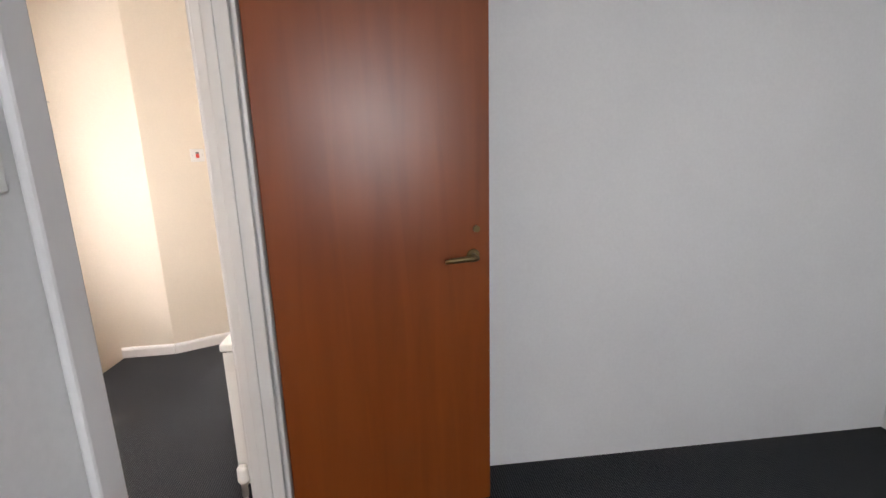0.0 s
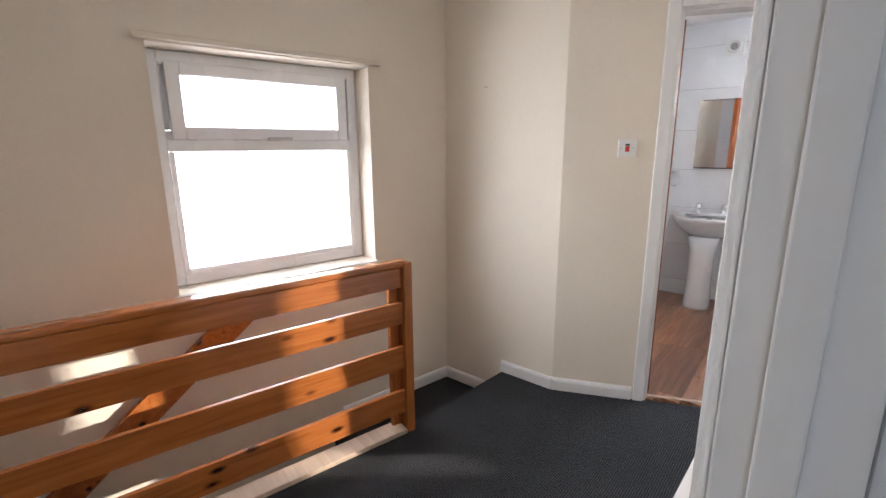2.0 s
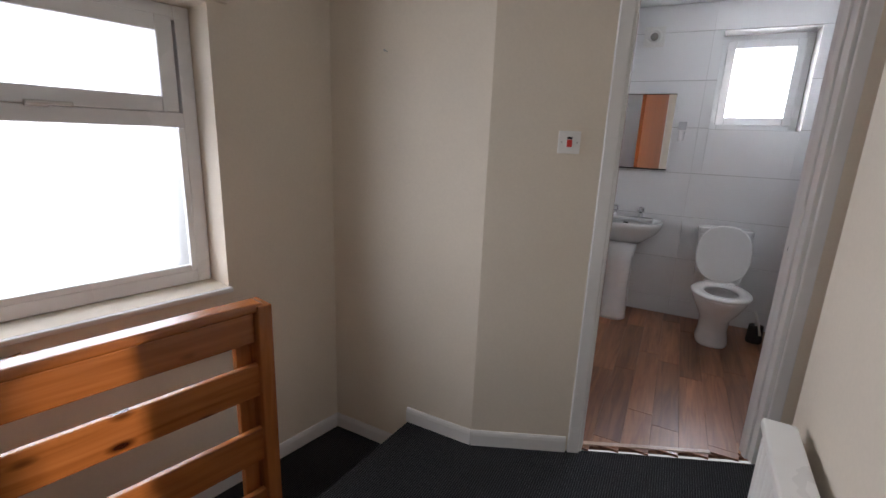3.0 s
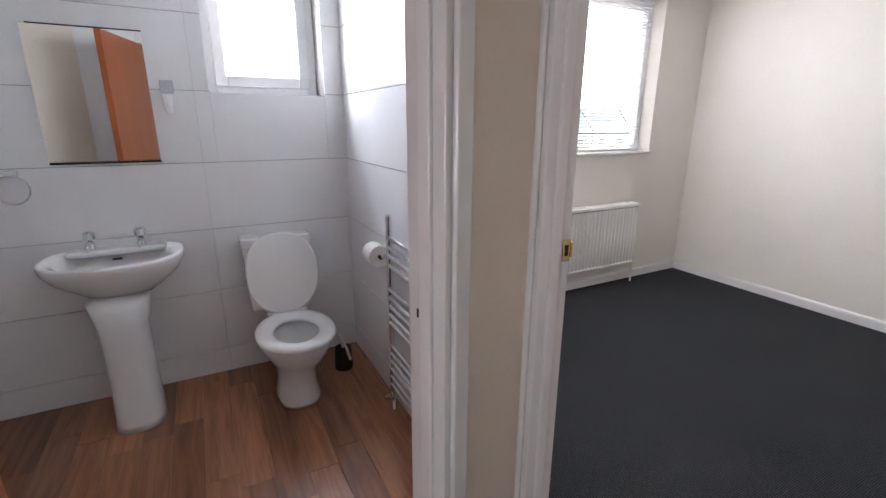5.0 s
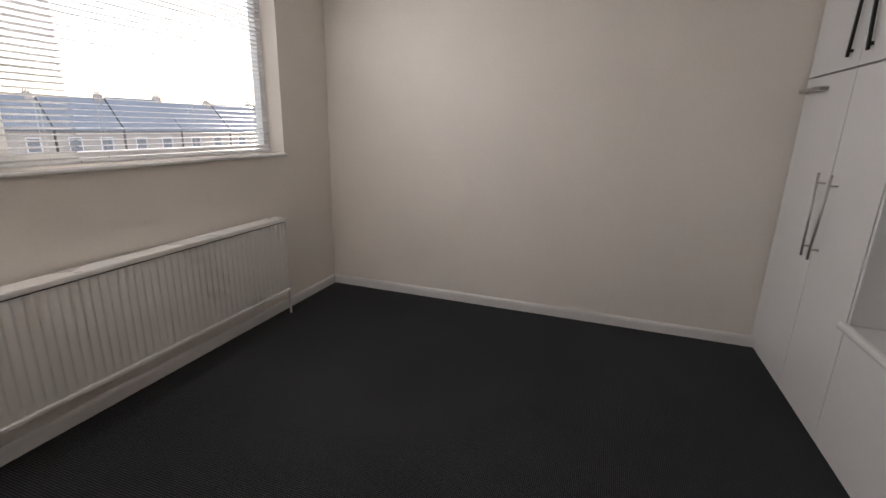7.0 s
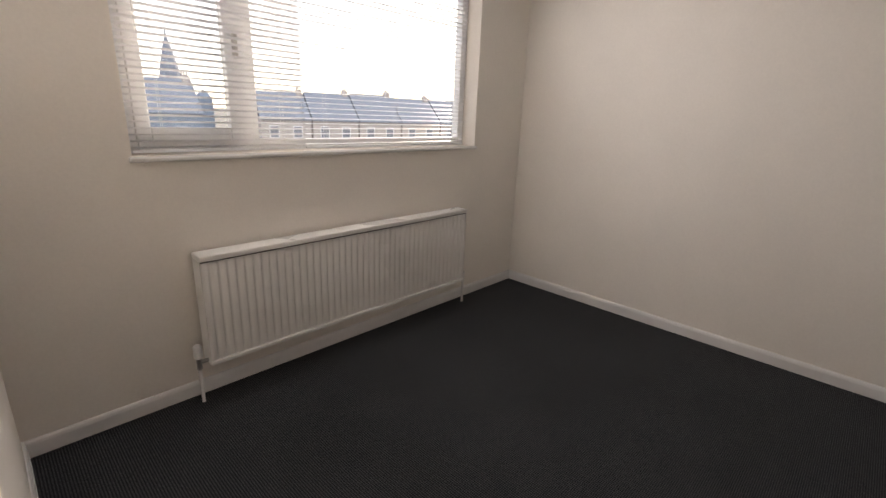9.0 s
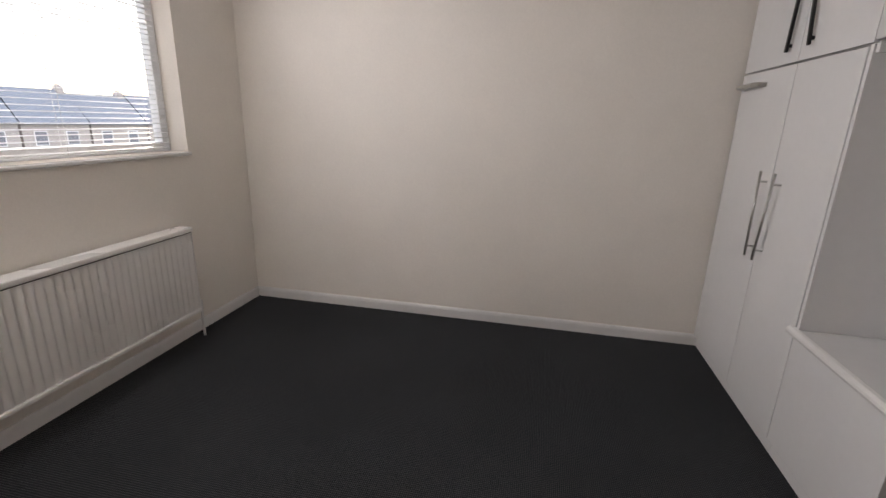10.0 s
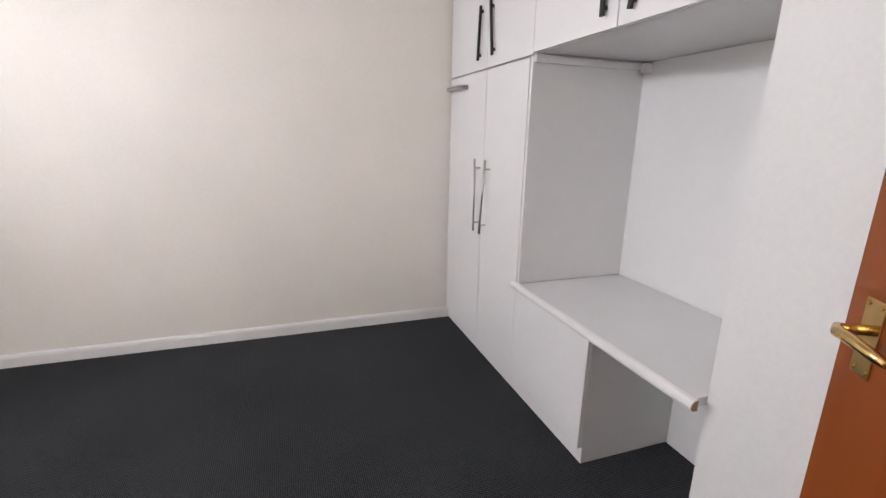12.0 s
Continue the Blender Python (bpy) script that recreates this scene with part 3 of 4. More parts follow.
# ---- stairs and banister ----
def banister():
    m = frame_of(BAN0, BAN1)
    L = (Vector(BAN1) - Vector(BAN0)).length
    root = thing("banister", m, "knotty varnished pine banister with horizontal boards beside the stairs", "banister")
    part("post", boxes(((-0.02, -0.045, -0.2), (0.025, 0.045, 0.878)), bevel=0.005), PINE_V, root)
    part("inner_post", boxes(((0.026, -0.04, 0.0), (0.075, -0.012, 0.77)), bevel=0.004), PINE_V, root)
    for z0, z1 in ((0.575, 0.685), (0.342, 0.46), (0.105, 0.228)):
        part("board", moved(boxes(((-L / 2 + 0.012, -0.011, z0), (L / 2 - 0.02, 0.011, z1)), bevel=0.004), pose(L / 2, 0.014, 0)), PINE_L, root)
    part("top_rail", boxes(((0.026, -0.012, 0.755), (L - 0.02, 0.020, 0.853)), bevel=0.005), PINE_L, root)
    part("cap_rail", boxes(((0.0, -0.034, 0.855), (L - 0.01, 0.036, 0.884)), bevel=0.010, seg=3), PINE_L, root)
    part("base_board", boxes(((0.03, -0.05, 0.001), (L - 0.02, 0.05, 0.026)), bevel=0.004), PINE_PALE, root, "pale worn base board")
    part("far_post", boxes(((L - 0.12, -0.045, -0.2), (L - 0.03, -0.0125, 0.85)), bevel=0.005), PINE_V, root)
    return root


PINE_L = wood_material("varnished pine boards", (0.28, 0.082, 0.016), (0.45, 0.15, 0.036), 0.22, knots=1.0, along="X", coat=0.5)
banister()

stairs = tagged(thing("staircase", pose(0, 0, 0), "dark carpeted stairs going down beneath the frosted window", "stairs"), kind="structure")
part("step", prism([(-1.525, -0.52), (-1.462, 0.334), (WX(0.34) + 0.003, 0.340), (WX(-0.52) + 0.003, -0.52)], -0.6, -0.19, 0.012), CARPET, stairs)
for i in range(9):
    y = -0.52 - 0.225 * i
    x = -1.535 - 0.231 * (0.225 * i)
    part("step", prism([(WX(y) + 0.004, y - 0.0005), (WX(y - 0.2249) + 0.004, y - 0.2249), (x - 0.08, y - 0.2249), (x - 0.03, y - 0.0005)], -0.78 - 0.19 * i, -0.38 - 0.19 * i, 0.01), CARPET, stairs)

rail = thing("handrail", pose(WX(-0.09), -0.09, -0.03, 0, 0, WEST_TURN + 90), "brown wooden handrail plank fixed to the stair wall", "handrail")
part("plank", loft([[(x, -0.76, 0.735), (x, -0.90, 0.715), (x, -2.6, -0.70), (x, -2.6, -0.83), (x, -0.80, 0.635)] for x in (0.03, 0.062)]), PINE_L, rail)
for y in (-1.1, -1.8, -2.4):
    part("bracket", boxes(((0.001, y - 0.02, 0.45 + 0.82 * (y + 1.1)), (0.03, y + 0.02, 0.50 + 0.82 * (y + 1.1))), bevel=0.002), PINE_V, rail)
structure("stairwell_ground", boxes(((WEST - 0.1, -2.9, WELL - 0.1), (-1.4, 0.4, WELL))), CARPET, "dark carpet at the foot of the stairs", "floor")


# ---- radiators ----
def radiator(name, m, length, z0, z1, label, depth=0.10, trv_at_end=True, smooth_front=False):
    """A panel radiator; x along the wall, y out from it."""
    root = thing(name, m, label, "radiator")
    n = max(6, round(length / 0.0405))
    k = 8
    prof = []
    for i in range(n * k + 1):
        u = i / k
        a = 0.5 - 0.5 * math.cos(2 * math.pi * u)
        prof.append((i / (n * k) * length, depth - 0.002 - 0.014 * (1 - min(1, 1.35 * a) ** 0.7)))
    rows = [(z0 + 0.012, -0.010), (z0 + 0.035, 0.0), (z1 - 0.05, 0.0), (z1 - 0.03, -0.010)]
    bm = bmesh.new()
    grid = [[bm.verts.new((x, y + (dy if dy == 0 else 0) + (0 if dy == 0 else (depth - 0.012 - y)), z)) for x, y in prof] for z, dy in rows]
    for a, c in zip(grid, grid[1:]):
        for j in range(len(prof) - 1):
            bm.faces.new((a[j], a[j + 1], c[j + 1], c[j]))
    part("front_panel", bm, RADIATOR, root, smooth=True)
    part("back_panel", boxes(((0.004, 0.025, z0 + 0.01), (length - 0.004, 0.04, z1 - 0.025)), bevel=0.004), RADIATOR, root)
    part("top_grille", boxes(((-0.004, 0.02, z1 - 0.028), (length + 0.004, depth + 0.004, z1)), bevel=0.006), RADIATOR, root)
    part("seam", boxes(((0.0, depth - 0.014, z1 - 0.034), (length, depth - 0.008, z1 - 0.028))), DARK, root)
    part("bottom_ledge", boxes(((0.0, 0.022, z0 - 0.004), (length, depth + 0.001, z0 + 0.018)), bevel=0.005), RADIATOR, root)
    for x in (-0.003, length - 0.001):
        part("side_panel", boxes(((x, 0.022, z0 + 0.012), (x + 0.004, depth - 0.006, z1 - 0.03)), bevel=0.001), RADIATOR, root)
    for x in (length * 0.18, length * 0.82):
        part("bracket", boxes(((x - 0.015, 0.0015, z0 + 0.06), (x + 0.015, 0.026, z1 - 0.06)), bevel=0.001), RADIATOR, root)
    e, o = (length, 1) if trv_at_end else (0, -1)
    xv = e + o * 0.045
    v = part("valve", merge(tube([(e, depth - 0.035, z0 + 0.02), (xv, depth - 0.035, z0 + 0.02)], 0.009, 10), tube([(xv, depth - 0.035, z0 - 0.015), (xv, depth - 0.035, z0 + 0.045)], 0.012, 12)), STEEL, root, "dull metal valve")
    part("valve_head", tube([(xv, depth - 0.035, z0 + 0.042), (xv, depth - 0.035, z0 + 0.05), (xv, depth - 0.035, z0 + 0.10), (xv, depth - 0.035, z0 + 0.108)], [0.015, 0.02, 0.019, 0.013], 14), PLASTIC, v, "white thermostat head", smooth=False)
    part("pipe", tube([(xv, depth - 0.035, z0 - 0.012), (xv, depth - 0.035, 0.0)], 0.0085, 10), GLOSS, root, "white painted pipe")
    xo = (0 if trv_at_end else length) - o * 0.035
    part("lockshield", merge(tube([(xo + o * 0.035, depth - 0.035, z0 + 0.02), (xo, depth - 0.035, z0 + 0.02)], 0.008, 8), tube([(xo, depth - 0.035, z0 - 0.01), (xo, depth - 0.035, z0 + 0.05)], 0.0105, 12)), GLOSS, root, "white lockshield valve")
    part("pipe", tube([(xo, depth - 0.035, z0 - 0.008), (xo, depth - 0.035, 0.0)], 0.0085, 10), GLOSS, root, "white painted pipe")
    return root


radiator("radiator", pose(2.93, N, 0, 0, 0, 180), 1.765, 0.19, 0.725, "long white fluted panel radiator under the bedroom window", depth=0.118)
radiator("radiator", frame_of((-0.122, -1.36), (-0.068, -0.07)), 1.25, 0.17, 0.735, "white panel radiator on the landing wall beside the doorway", depth=0.09, trv_at_end=False)


# ---- switches and small wall things ----
def wall_plate(name, m, label, category, rocker=None, hole=False):
    """A square plate; x along the wall, y out of it, z up from its middle."""
    root = thing(name, m, label, category)
    part("plate", boxes(((-0.043, 0.001, -0.043), (0.043, 0.009, 0.043)), bevel=0.003), PLASTIC, root)
    for x in (-0.030, 0.030):
        part("screw", moved(tube([(0, 0, 0), (0, 0.002, 0)], 0.0035, 8), pose(x, 0.0085, 0)), STEEL, root)
    if rocker:
        part("surround", boxes(((-0.012, 0.0085, -0.020), (0.012, 0.011, 0.024)), bevel=0.001), PLASTIC, root)
        part("rocker", boxes(((-0.010, 0.0105, -0.018), (0.010, 0.015, 0.010)), bevel=0.002), RED, root, "red rocker")
        part("neon", boxes(((-0.010, 0.0105, 0.0115), (0.010, 0.013, 0.021)), bevel=0.001), BLACK, root, "dark neon window")
    if hole:
        part("button", tube([(0, 0.008, 0), (0, 0.0105, 0)], 0.0038, 12), DARK, root, "small dark button")
    return root


pb = along(BE, AB, B_LEN - 0.312)
wall_plate("light_switch", pose(pb[0], pb[1], 1.387, 0, 0, RB_ANGLE + 180), "white square switch with a red rocker on the cream wall", "switch", rocker=True)
wall_plate("wall_socket", pose(DL(-2.415) + 0.1, -2.415, 1.395, 0, 0, -92.3), "white square plate with a small dark button", "switch", hole=True)
nail = thing("nail", pose(-1.612, 0.34, 1.732), "small dark nail driven into the cream wall", "nail")
part("shank", tube([(0, 0.002, 0), (0, -0.018, 0.002)], 0.0022, 8), STEEL, nail)
part("head", tube([(0, -0.018, 0.002), (0, -0.020, 0.002)], 0.005, 8), STEEL, nail)
batten = thing("curtain_batten", pose(WX(-0.67), -0.67, 1.845, 0, 0, WEST_TURN + 90), "thin cream painted curtain batten above the frosted window", "curtain rail")
part("batten", boxes(((0.001, -0.58, -0.012), (0.022, 0.56, 0.012)), bevel=0.003), CREAM, batten)
part("batten_end", tube([(0.022, -0.57, 0), (0.034, -0.57, 0)], 0.010, 10), CREAM, batten)


# ---- bathroom ----
def ellipse(cx, cy, z, a, b, n=32, power=2.0, front=1.0):
    out = []
    for i in range(n):
        t = 2 * math.pi * i / n
        c, s = math.cos(t), math.sin(t)
        x = math.copysign(abs(c) ** (2 / power), c) * a
        y = math.copysign(abs(s) ** (2 / power), s) * b
        out.append((cx + x, cy + (y * front if y < 0 else y), z))
    return out


def toilet():
    root = thing("toilet", pose(-0.05, -0.015, 0), "white close-coupled toilet with its lid raised", "toilet")
    pan = loft([ellipse(0, 2.34, 0.0, 0.105, 0.165, power=2.6), ellipse(0, 2.34, 0.02, 0.107, 0.167, power=2.6), ellipse(0, 2.34, 0.10, 0.094, 0.15), ellipse(0, 2.33, 0.19, 0.10, 0.155),
                ellipse(0, 2.27, 0.27, 0.135, 0.20), ellipse(0, 2.25, 0.34, 0.168, 0.228), ellipse(0, 2.25, 0.375, 0.178, 0.235), ellipse(0, 2.25, 0.387, 0.175, 0.232),
                ellipse(0, 2.25, 0.387, 0.125, 0.165), ellipse(0, 2.25, 0.33, 0.115, 0.15), ellipse(0, 2.27, 0.24, 0.07, 0.09), ellipse(0, 2.28, 0.20, 0.03, 0.04)])
    part("pan", pan, CERAMIC, root, smooth=True)
    part("water", loft([ellipse(0, 2.27, 0.25, 0.07, 0.09), ellipse(0, 2.27, 0.252, 0.07, 0.09)]), CLEAR, root)
    o = [(1.0, 0.0), (1.02, 0.012), (0.97, 0.022), (0.85, 0.024)]
    i_ = [(0.66, 0.022), (0.60, 0.010), (0.61, 0.0)]
    rings = [ellipse(0, 2.235, 0.39 + z, 0.185 * k, 0.238 * k, power=2.15) for k, z in o] + [ellipse(0, 2.225, 0.39 + z, 0.172 * k, 0.238 * k) for k, z in i_]
    seat = loft(rings + [rings[0]], False, False)
    part("seat", seat, SEAT, root, smooth=True)
    lid_out = [(x, y) for x, y, _ in ellipse(0, 0.215, 0, 0.182, 0.215, power=2.3)]
    lid = bmesh.new()
    lid = loft([[(x * k, y + (0.215 - y) * (1 - k), h) for x, y in lid_out] for k, h in ((0.97, 0.0), (1.0, 0.006), (1.0, 0.014), (0.96, 0.02))])
    part("lid", moved(lid, pose(0, 2.475, 0.405, 80, 0, 0)), SEAT, root, smooth=False)
    for hx in (-0.1, 0.05):
        part("hinge", tube([(hx, 2.47, 0.405), (hx + 0.05, 2.47, 0.405)], 0.012, 10), SEAT, root)
    part("cistern", loft([[(x, y, z) for x, y, _ in ellipse(0, 2.675, 0, a, b, power=7)] for z, a, b in ((0.38, 0.155, 0.062), (0.40, 0.16, 0.066), (0.74, 0.177, 0.068))]), CERAMIC, root, smooth=False)
    part("cistern_lid", loft([[(x, y, z) for x, y, _ in ellipse(0, 2.673, 0, a, b, power=7)] for z, a, b in ((0.742, 0.18, 0.068), (0.765, 0.184, 0.069), (0.785, 0.182, 0.068), (0.792, 0.172, 0.062))]), CERAMIC, root)
    part("flush_button", tube([(0, 2.67, 0.79), (0, 2.67, 0.799)], 0.02, 16), CHROME, root, "chrome push button")
    return root


def basin():
    root = thing("washbasin", pose(-0.765, -0.03, 0), "white pedestal washbasin with two chrome taps", "washbasin")
    def ring(k, z, d=0.0):
        pts = []
        for i in range(40):
            t = 2 * math.pi * i / 40
            c, s = math.cos(t), math.sin(t)
            y = 2.575 + (0.222 * abs(s) ** 0.55 if s > 0 else -0.228 * abs(s)) * k + d
            pts.append((math.copysign(abs(c) ** 0.85, c) * 0.28 * k, min(y, 2.755), z))
        return pts
    bowl = loft([ring(0.45, 0.60, 0.06), ring(0.62, 0.64, 0.04), ring(0.86, 0.70, 0.015), ring(0.98, 0.755), ring(1.0, 0.785), ring(0.985, 0.797), ring(0.94, 0.797),
                 ring(0.80, 0.785, -0.012), ring(0.70, 0.72, -0.02), ring(0.45, 0.665, -0.01), ring(0.1, 0.655, 0)])
    part("bowl", bowl, CERAMIC, root, smooth=True)
    part("tap_ledge", boxes(((-0.2, 2.66, 0.775), (0.2, 2.756, 0.803)), bevel=0.012, seg=3), CERAMIC, root)
    ped = loft([[(x, min(y, 2.755), z) for x, y, _ in ellipse(0, 2.50, 0, a, b, power=2.6)] for z, a, b in ((0.0, 0.108, 0.15), (0.03, 0.102, 0.14), (0.25, 0.094, 0.125), (0.5, 0.098, 0.13), (0.62, 0.118, 0.15))])
    part("pedestal", ped, CERAMIC, root, smooth=True)
    for x in (-0.1, 0.1):
        t = part("tap", merge(tube([(x, 2.70, 0.80), (x, 2.70, 0.812), (x, 2.70, 0.845)], [0.022, 0.017, 0.015], 14), tube([(x, 2.70, 0.838), (x, 2.655, 0.842), (x, 2.615, 0.835), (x, 2.600, 0.818)], [0.011, 0.011, 0.010, 0.009], 10)), CHROME, root, "chrome pillar tap", smooth=True)
        part("tap_head", tube([(x, 2.70, 0.845), (x, 2.70, 0.855), (x, 2.70, 0.885), (x, 2.70, 0.892)], [0.014, 0.026, 0.024, 0.014], 12), CHROME, t)
    part("waste", tube([(0, 2.56, 0.652), (0, 2.56, 0.66)], 0.022, 14), CHROME, root, "chrome waste")
    part("overflow", boxes(((-0.02, 2.640, 0.755), (0.02, 2.652, 0.765)), bevel=0.003), DARK, root)
    return root


toilet()
basin()

mirror = thing("mirror", pose(-0.745, BN - 0.009, 1.48), "frameless square bathroom mirror with a dark lower edge", "mirror")
part("glass", boxes(((-0.215, -0.006, -0.275), (0.215, -0.001, 0.300)), bevel=0.002), MIRROR, mirror)
part("edge_strip", boxes(((-0.212, -0.010, -0.284), (0.217, -0.001, -0.2755))), DARK, mirror, "dark tarnished edge")
part("edge_strip", boxes(((-0.19, -0.008, 0.3005), (0.217, -0.001, 0.304))), DARK, mirror, "dark tarnished edge")

vent = thing("extractor_vent", pose(-0.75, BN - 0.009, 2.20), "round cream extractor vent high on the tiles", "vent")
part("plate", boxes(((-0.075, -0.012, -0.075), (0.075, -0.001, 0.075)), bevel=0.006), PLASTIC, vent)
part("ring", tube([(0.045 * math.cos(a), -0.02, 0.045 * math.sin(a)) for a in [2 * math.pi * i / 24 for i in range(24)]], 0.011, 8, closed=True), PLASTIC, vent, smooth=True)
part("core", tube([(0, -0.013, 0), (0, -0.022, 0)], 0.028, 20), GROUT, vent, "grey vent core")

ringh = thing("towel_ring", pose(-1.10, BN - 0.009, 1.165), "chrome towel ring on the tiled wall", "towel ring")
part("mount", boxes(((-0.03, -0.03, -0.012), (0.03, -0.001, 0.012)), bevel=0.005), CHROME, ringh)
part("ring", tube([(0.062 * math.cos(a), -0.032, -0.068 + 0.062 * math.sin(a)) for a in [2 * math.pi * i / 28 for i in range(28)]], 0.004, 8, closed=True), CHROME, ringh, smooth=True)

holder = thing("soap_holder", pose(-0.46, BN - 0.009, 1.545), "small grey and clear soap holder fixed to the tiles", "soap holder")
part("mount", boxes(((-0.028, -0.012, -0.03), (0.028, -0.001, 0.03)), bevel=0.005), material("grey plastic", (0.42, 0.43, 0.45), 0.3), holder)
part("cup", tube([(0, -0.035, -0.12), (0, -0.035, -0.115), (0, -0.035, -0.04)], [0.015, 0.02, 0.024], 16), CERAMIC, holder)
part("clip", tube([(0, -0.010, -0.05), (0, -0.035, -0.05)], 0.006, 8), CHROME, holder)


def towel_rail():
    root = thing("towel_rail", pose(0.40, 0, 0), "tall chrome ladder towel rail on the tiled wall", "towel rail")
    for y in (1.45, 1.94):
        part("upright", tube([(-0.055, y, 0.11), (-0.055, y, 0.985)], 0.0155, 14), CHROME, root)
        part("end_cap", tube([(-0.055, y, 0.985), (-0.055, y, 0.992)], [0.0155, 0.011], 14), CHROME, root)
        part("valve", merge(tube([(-0.055, y, 0.055), (-0.055, y, 0.11)], 0.011, 10), tube([(-0.055, y, 0.075), (-0.1, y, 0.075)], [0.014, 0.012], 10)), CHROME, root)
        part("pipe", tube([(-0.055, y, 0.055), (-0.055, y, 0.0)], 0.0075, 8), GLOSS, root, "white painted pipe")
    z = 0.15
    for group in (6, 5, 4):
        for i in range(group):
            part("bar", tube([(-0.062, 1.45, z), (-0.066, 1.70, z), (-0.062, 1.94, z)], 0.0095, 10), CHROME, root)
            z += 0.042
        z += 0.075
    for y in (1.47, 1.92):
        for zz in (0.3, 0.8):
            part("bracket", tube([(-0.009, y, zz), (-0.05, y, zz)], 0.008, 8), CHROME, root)
    return root


towel_rail()
roll = thing("toilet_roll", pose(0.335, 2.10, 0.77), "white toilet roll on a wall holder", "toilet roll")
part("paper", tube([(0, -0.05, 0), (0, 0.05, 0)], 0.052, 24), TISSUE, roll)
part("spindle", tube([(0, -0.075, 0), (0, 0.062, 0)], 0.009, 10), BLACK, roll, "dark spindle")
part("arm", tube([(0, -0.073, 0), (0.03, -0.073, 0.01), (0.055, -0.073, 0.02)], 0.008, 8), CHROME, roll, "chrome arm")

brush = thing("toilet_brush", pose(0.235, 2.45, 0.001), "white toilet brush in a dark holder beside the toilet", "toilet brush")
part("holder", tube([(0, 0, 0), (0, 0, 0.01), (0, 0, 0.13)], [0.05, 0.052, 0.046], 20), DARK, brush, "dark holder")
part("handle", tube([(0, 0, 0.11), (-0.01, -0.02, 0.2), (-0.03, -0.05, 0.24), (0.0, -0.075, 0.16), (0.02, -0.07, 0.08)], 0.008, 8), PLASTIC, brush, "white handle", smooth=True)


# ---- fitted wardrobe and desk ----
YF = -0.368


def cupboard(name, x0, x1, z0, z1, label, doors, plinth=False):
    """A fitted cabinet; doors: x0, x1 of each leaf."""
    root = thing(name, pose(0, 0, 0), label, "cupboard")
    t = 0.018
    y0 = -0.995
    zb = z0 + (0.075 if plinth else 0)
    body = [((x0, y0, zb), (x0 + t, YF - 0.02, z1)), ((x1 - t, y0, zb), (x1, YF - 0.02, z1)), ((x0 + t, y0, zb), (x1 - t, YF - 0.02, zb + t)), ((x0 + t, y0, z1 - t), (x1 - t, YF - 0.02, z1)),
            ((x0 + t, y0, zb + t), (x1 - t, y0 + 0.006, z1 - t))]
    part("body", boxes(*body), LAMINATE_W, root)
    if plinth:
        part("plinth", boxes(((x0 + 0.001, y0, 0.0), (x1 - 0.001, YF - 0.024, zb - 0.001))), LAMINATE_W, root)
    made = []
    for a, c in doors:
        made.append(part("door", boxes(((a + 0.0015, YF - 0.018, zb + 0.0015), (c - 0.0015, YF, z1 - 0.002)), bevel=0.0012), LAMINATE_W, root))
    return root, made


def bar_handle(door, x, z0, z1, lean=0.0):
    h = part("handle", tube([(x + lean, YF + 0.035, z0), (x, YF + 0.035, z1)], 0.006, 10), STEEL, door, "brushed steel bar handle", smooth=True)
    for z, k in ((z0 + 0.05, 0.88), (z1 - 0.05, 0.12)):
        part("handle_foot", tube([(x + lean * k, YF, z), (x + lean * k, YF + 0.034, z)], 0.0045, 8), STEEL, door, "brushed steel foot")


ward, (wd1, wd2) = cupboard("wardrobe", 2.632, 3.658, 0.0, 1.658, "tall white fitted wardrobe with two doors and steel bar handles", [(3.095, 3.655), (2.632, 3.093)], plinth=True)
bar_handle(wd1, 3.135, 0.768, 1.183, -0.014)
bar_handle(wd2, 2.992, 0.768, 1.183, 0.045)
part("handle", tube([(3.36, YF, 1.59), (3.365, YF + 0.03, 1.59), (3.40, YF + 0.045, 1.59), (3.58, YF + 0.045, 1.588), (3.615, YF + 0.03, 1.588), (3.62, YF, 1.588)], 0.011, 8), STEEL, wd1, "steel bow handle")
low, low_doors = cupboard("low_cupboard", 2.035, 2.63, 0.0, 0.568, "low white cupboard under the fitted desk", [(2.035, 2.63)], plinth=True)
top1, (t1, t2) = cupboard("wall_cupboard", 2.612, 3.658, 1.664, H - 0.004, "white top cupboard with black bar handles above the wardrobe", [(3.10, 3.655), (2.612, 3.098)])
top2, (t3, t4) = cupboard("wall_cupboard", 1.565, 2.610, 1.672, H - 0.004, "white top cupboard with black bar handles above the desk", [(2.07, 2.610), (1.568, 2.068)])


def black_handle(door, x, z0, z1, lean):
    bm = boxes(((-0.0085, 0.012, 0), (0.0085, 0.024, (z1 - z0))), ((-0.006, 0.0, 0.02), (0.006, 0.013, 0.035)), ((-0.006, 0.0, z1 - z0 - 0.035), (0.006, 0.013, z1 - z0 - 0.02)), bevel=0.002)
    part("handle", moved(bm, pose(x, YF, z0, 0, lean, 0)), BLACK, door, "black bar handle hanging askew")


black_handle(t1, 3.185, 1.712, 1.985, -3.5)
black_handle(t2, 3.000, 1.716, 1.985, 9.0)
black_handle(t3, 2.130, 1.714, 1.985, 2)
black_handle(t4, 1.995, 1.708, 1.985, -8)

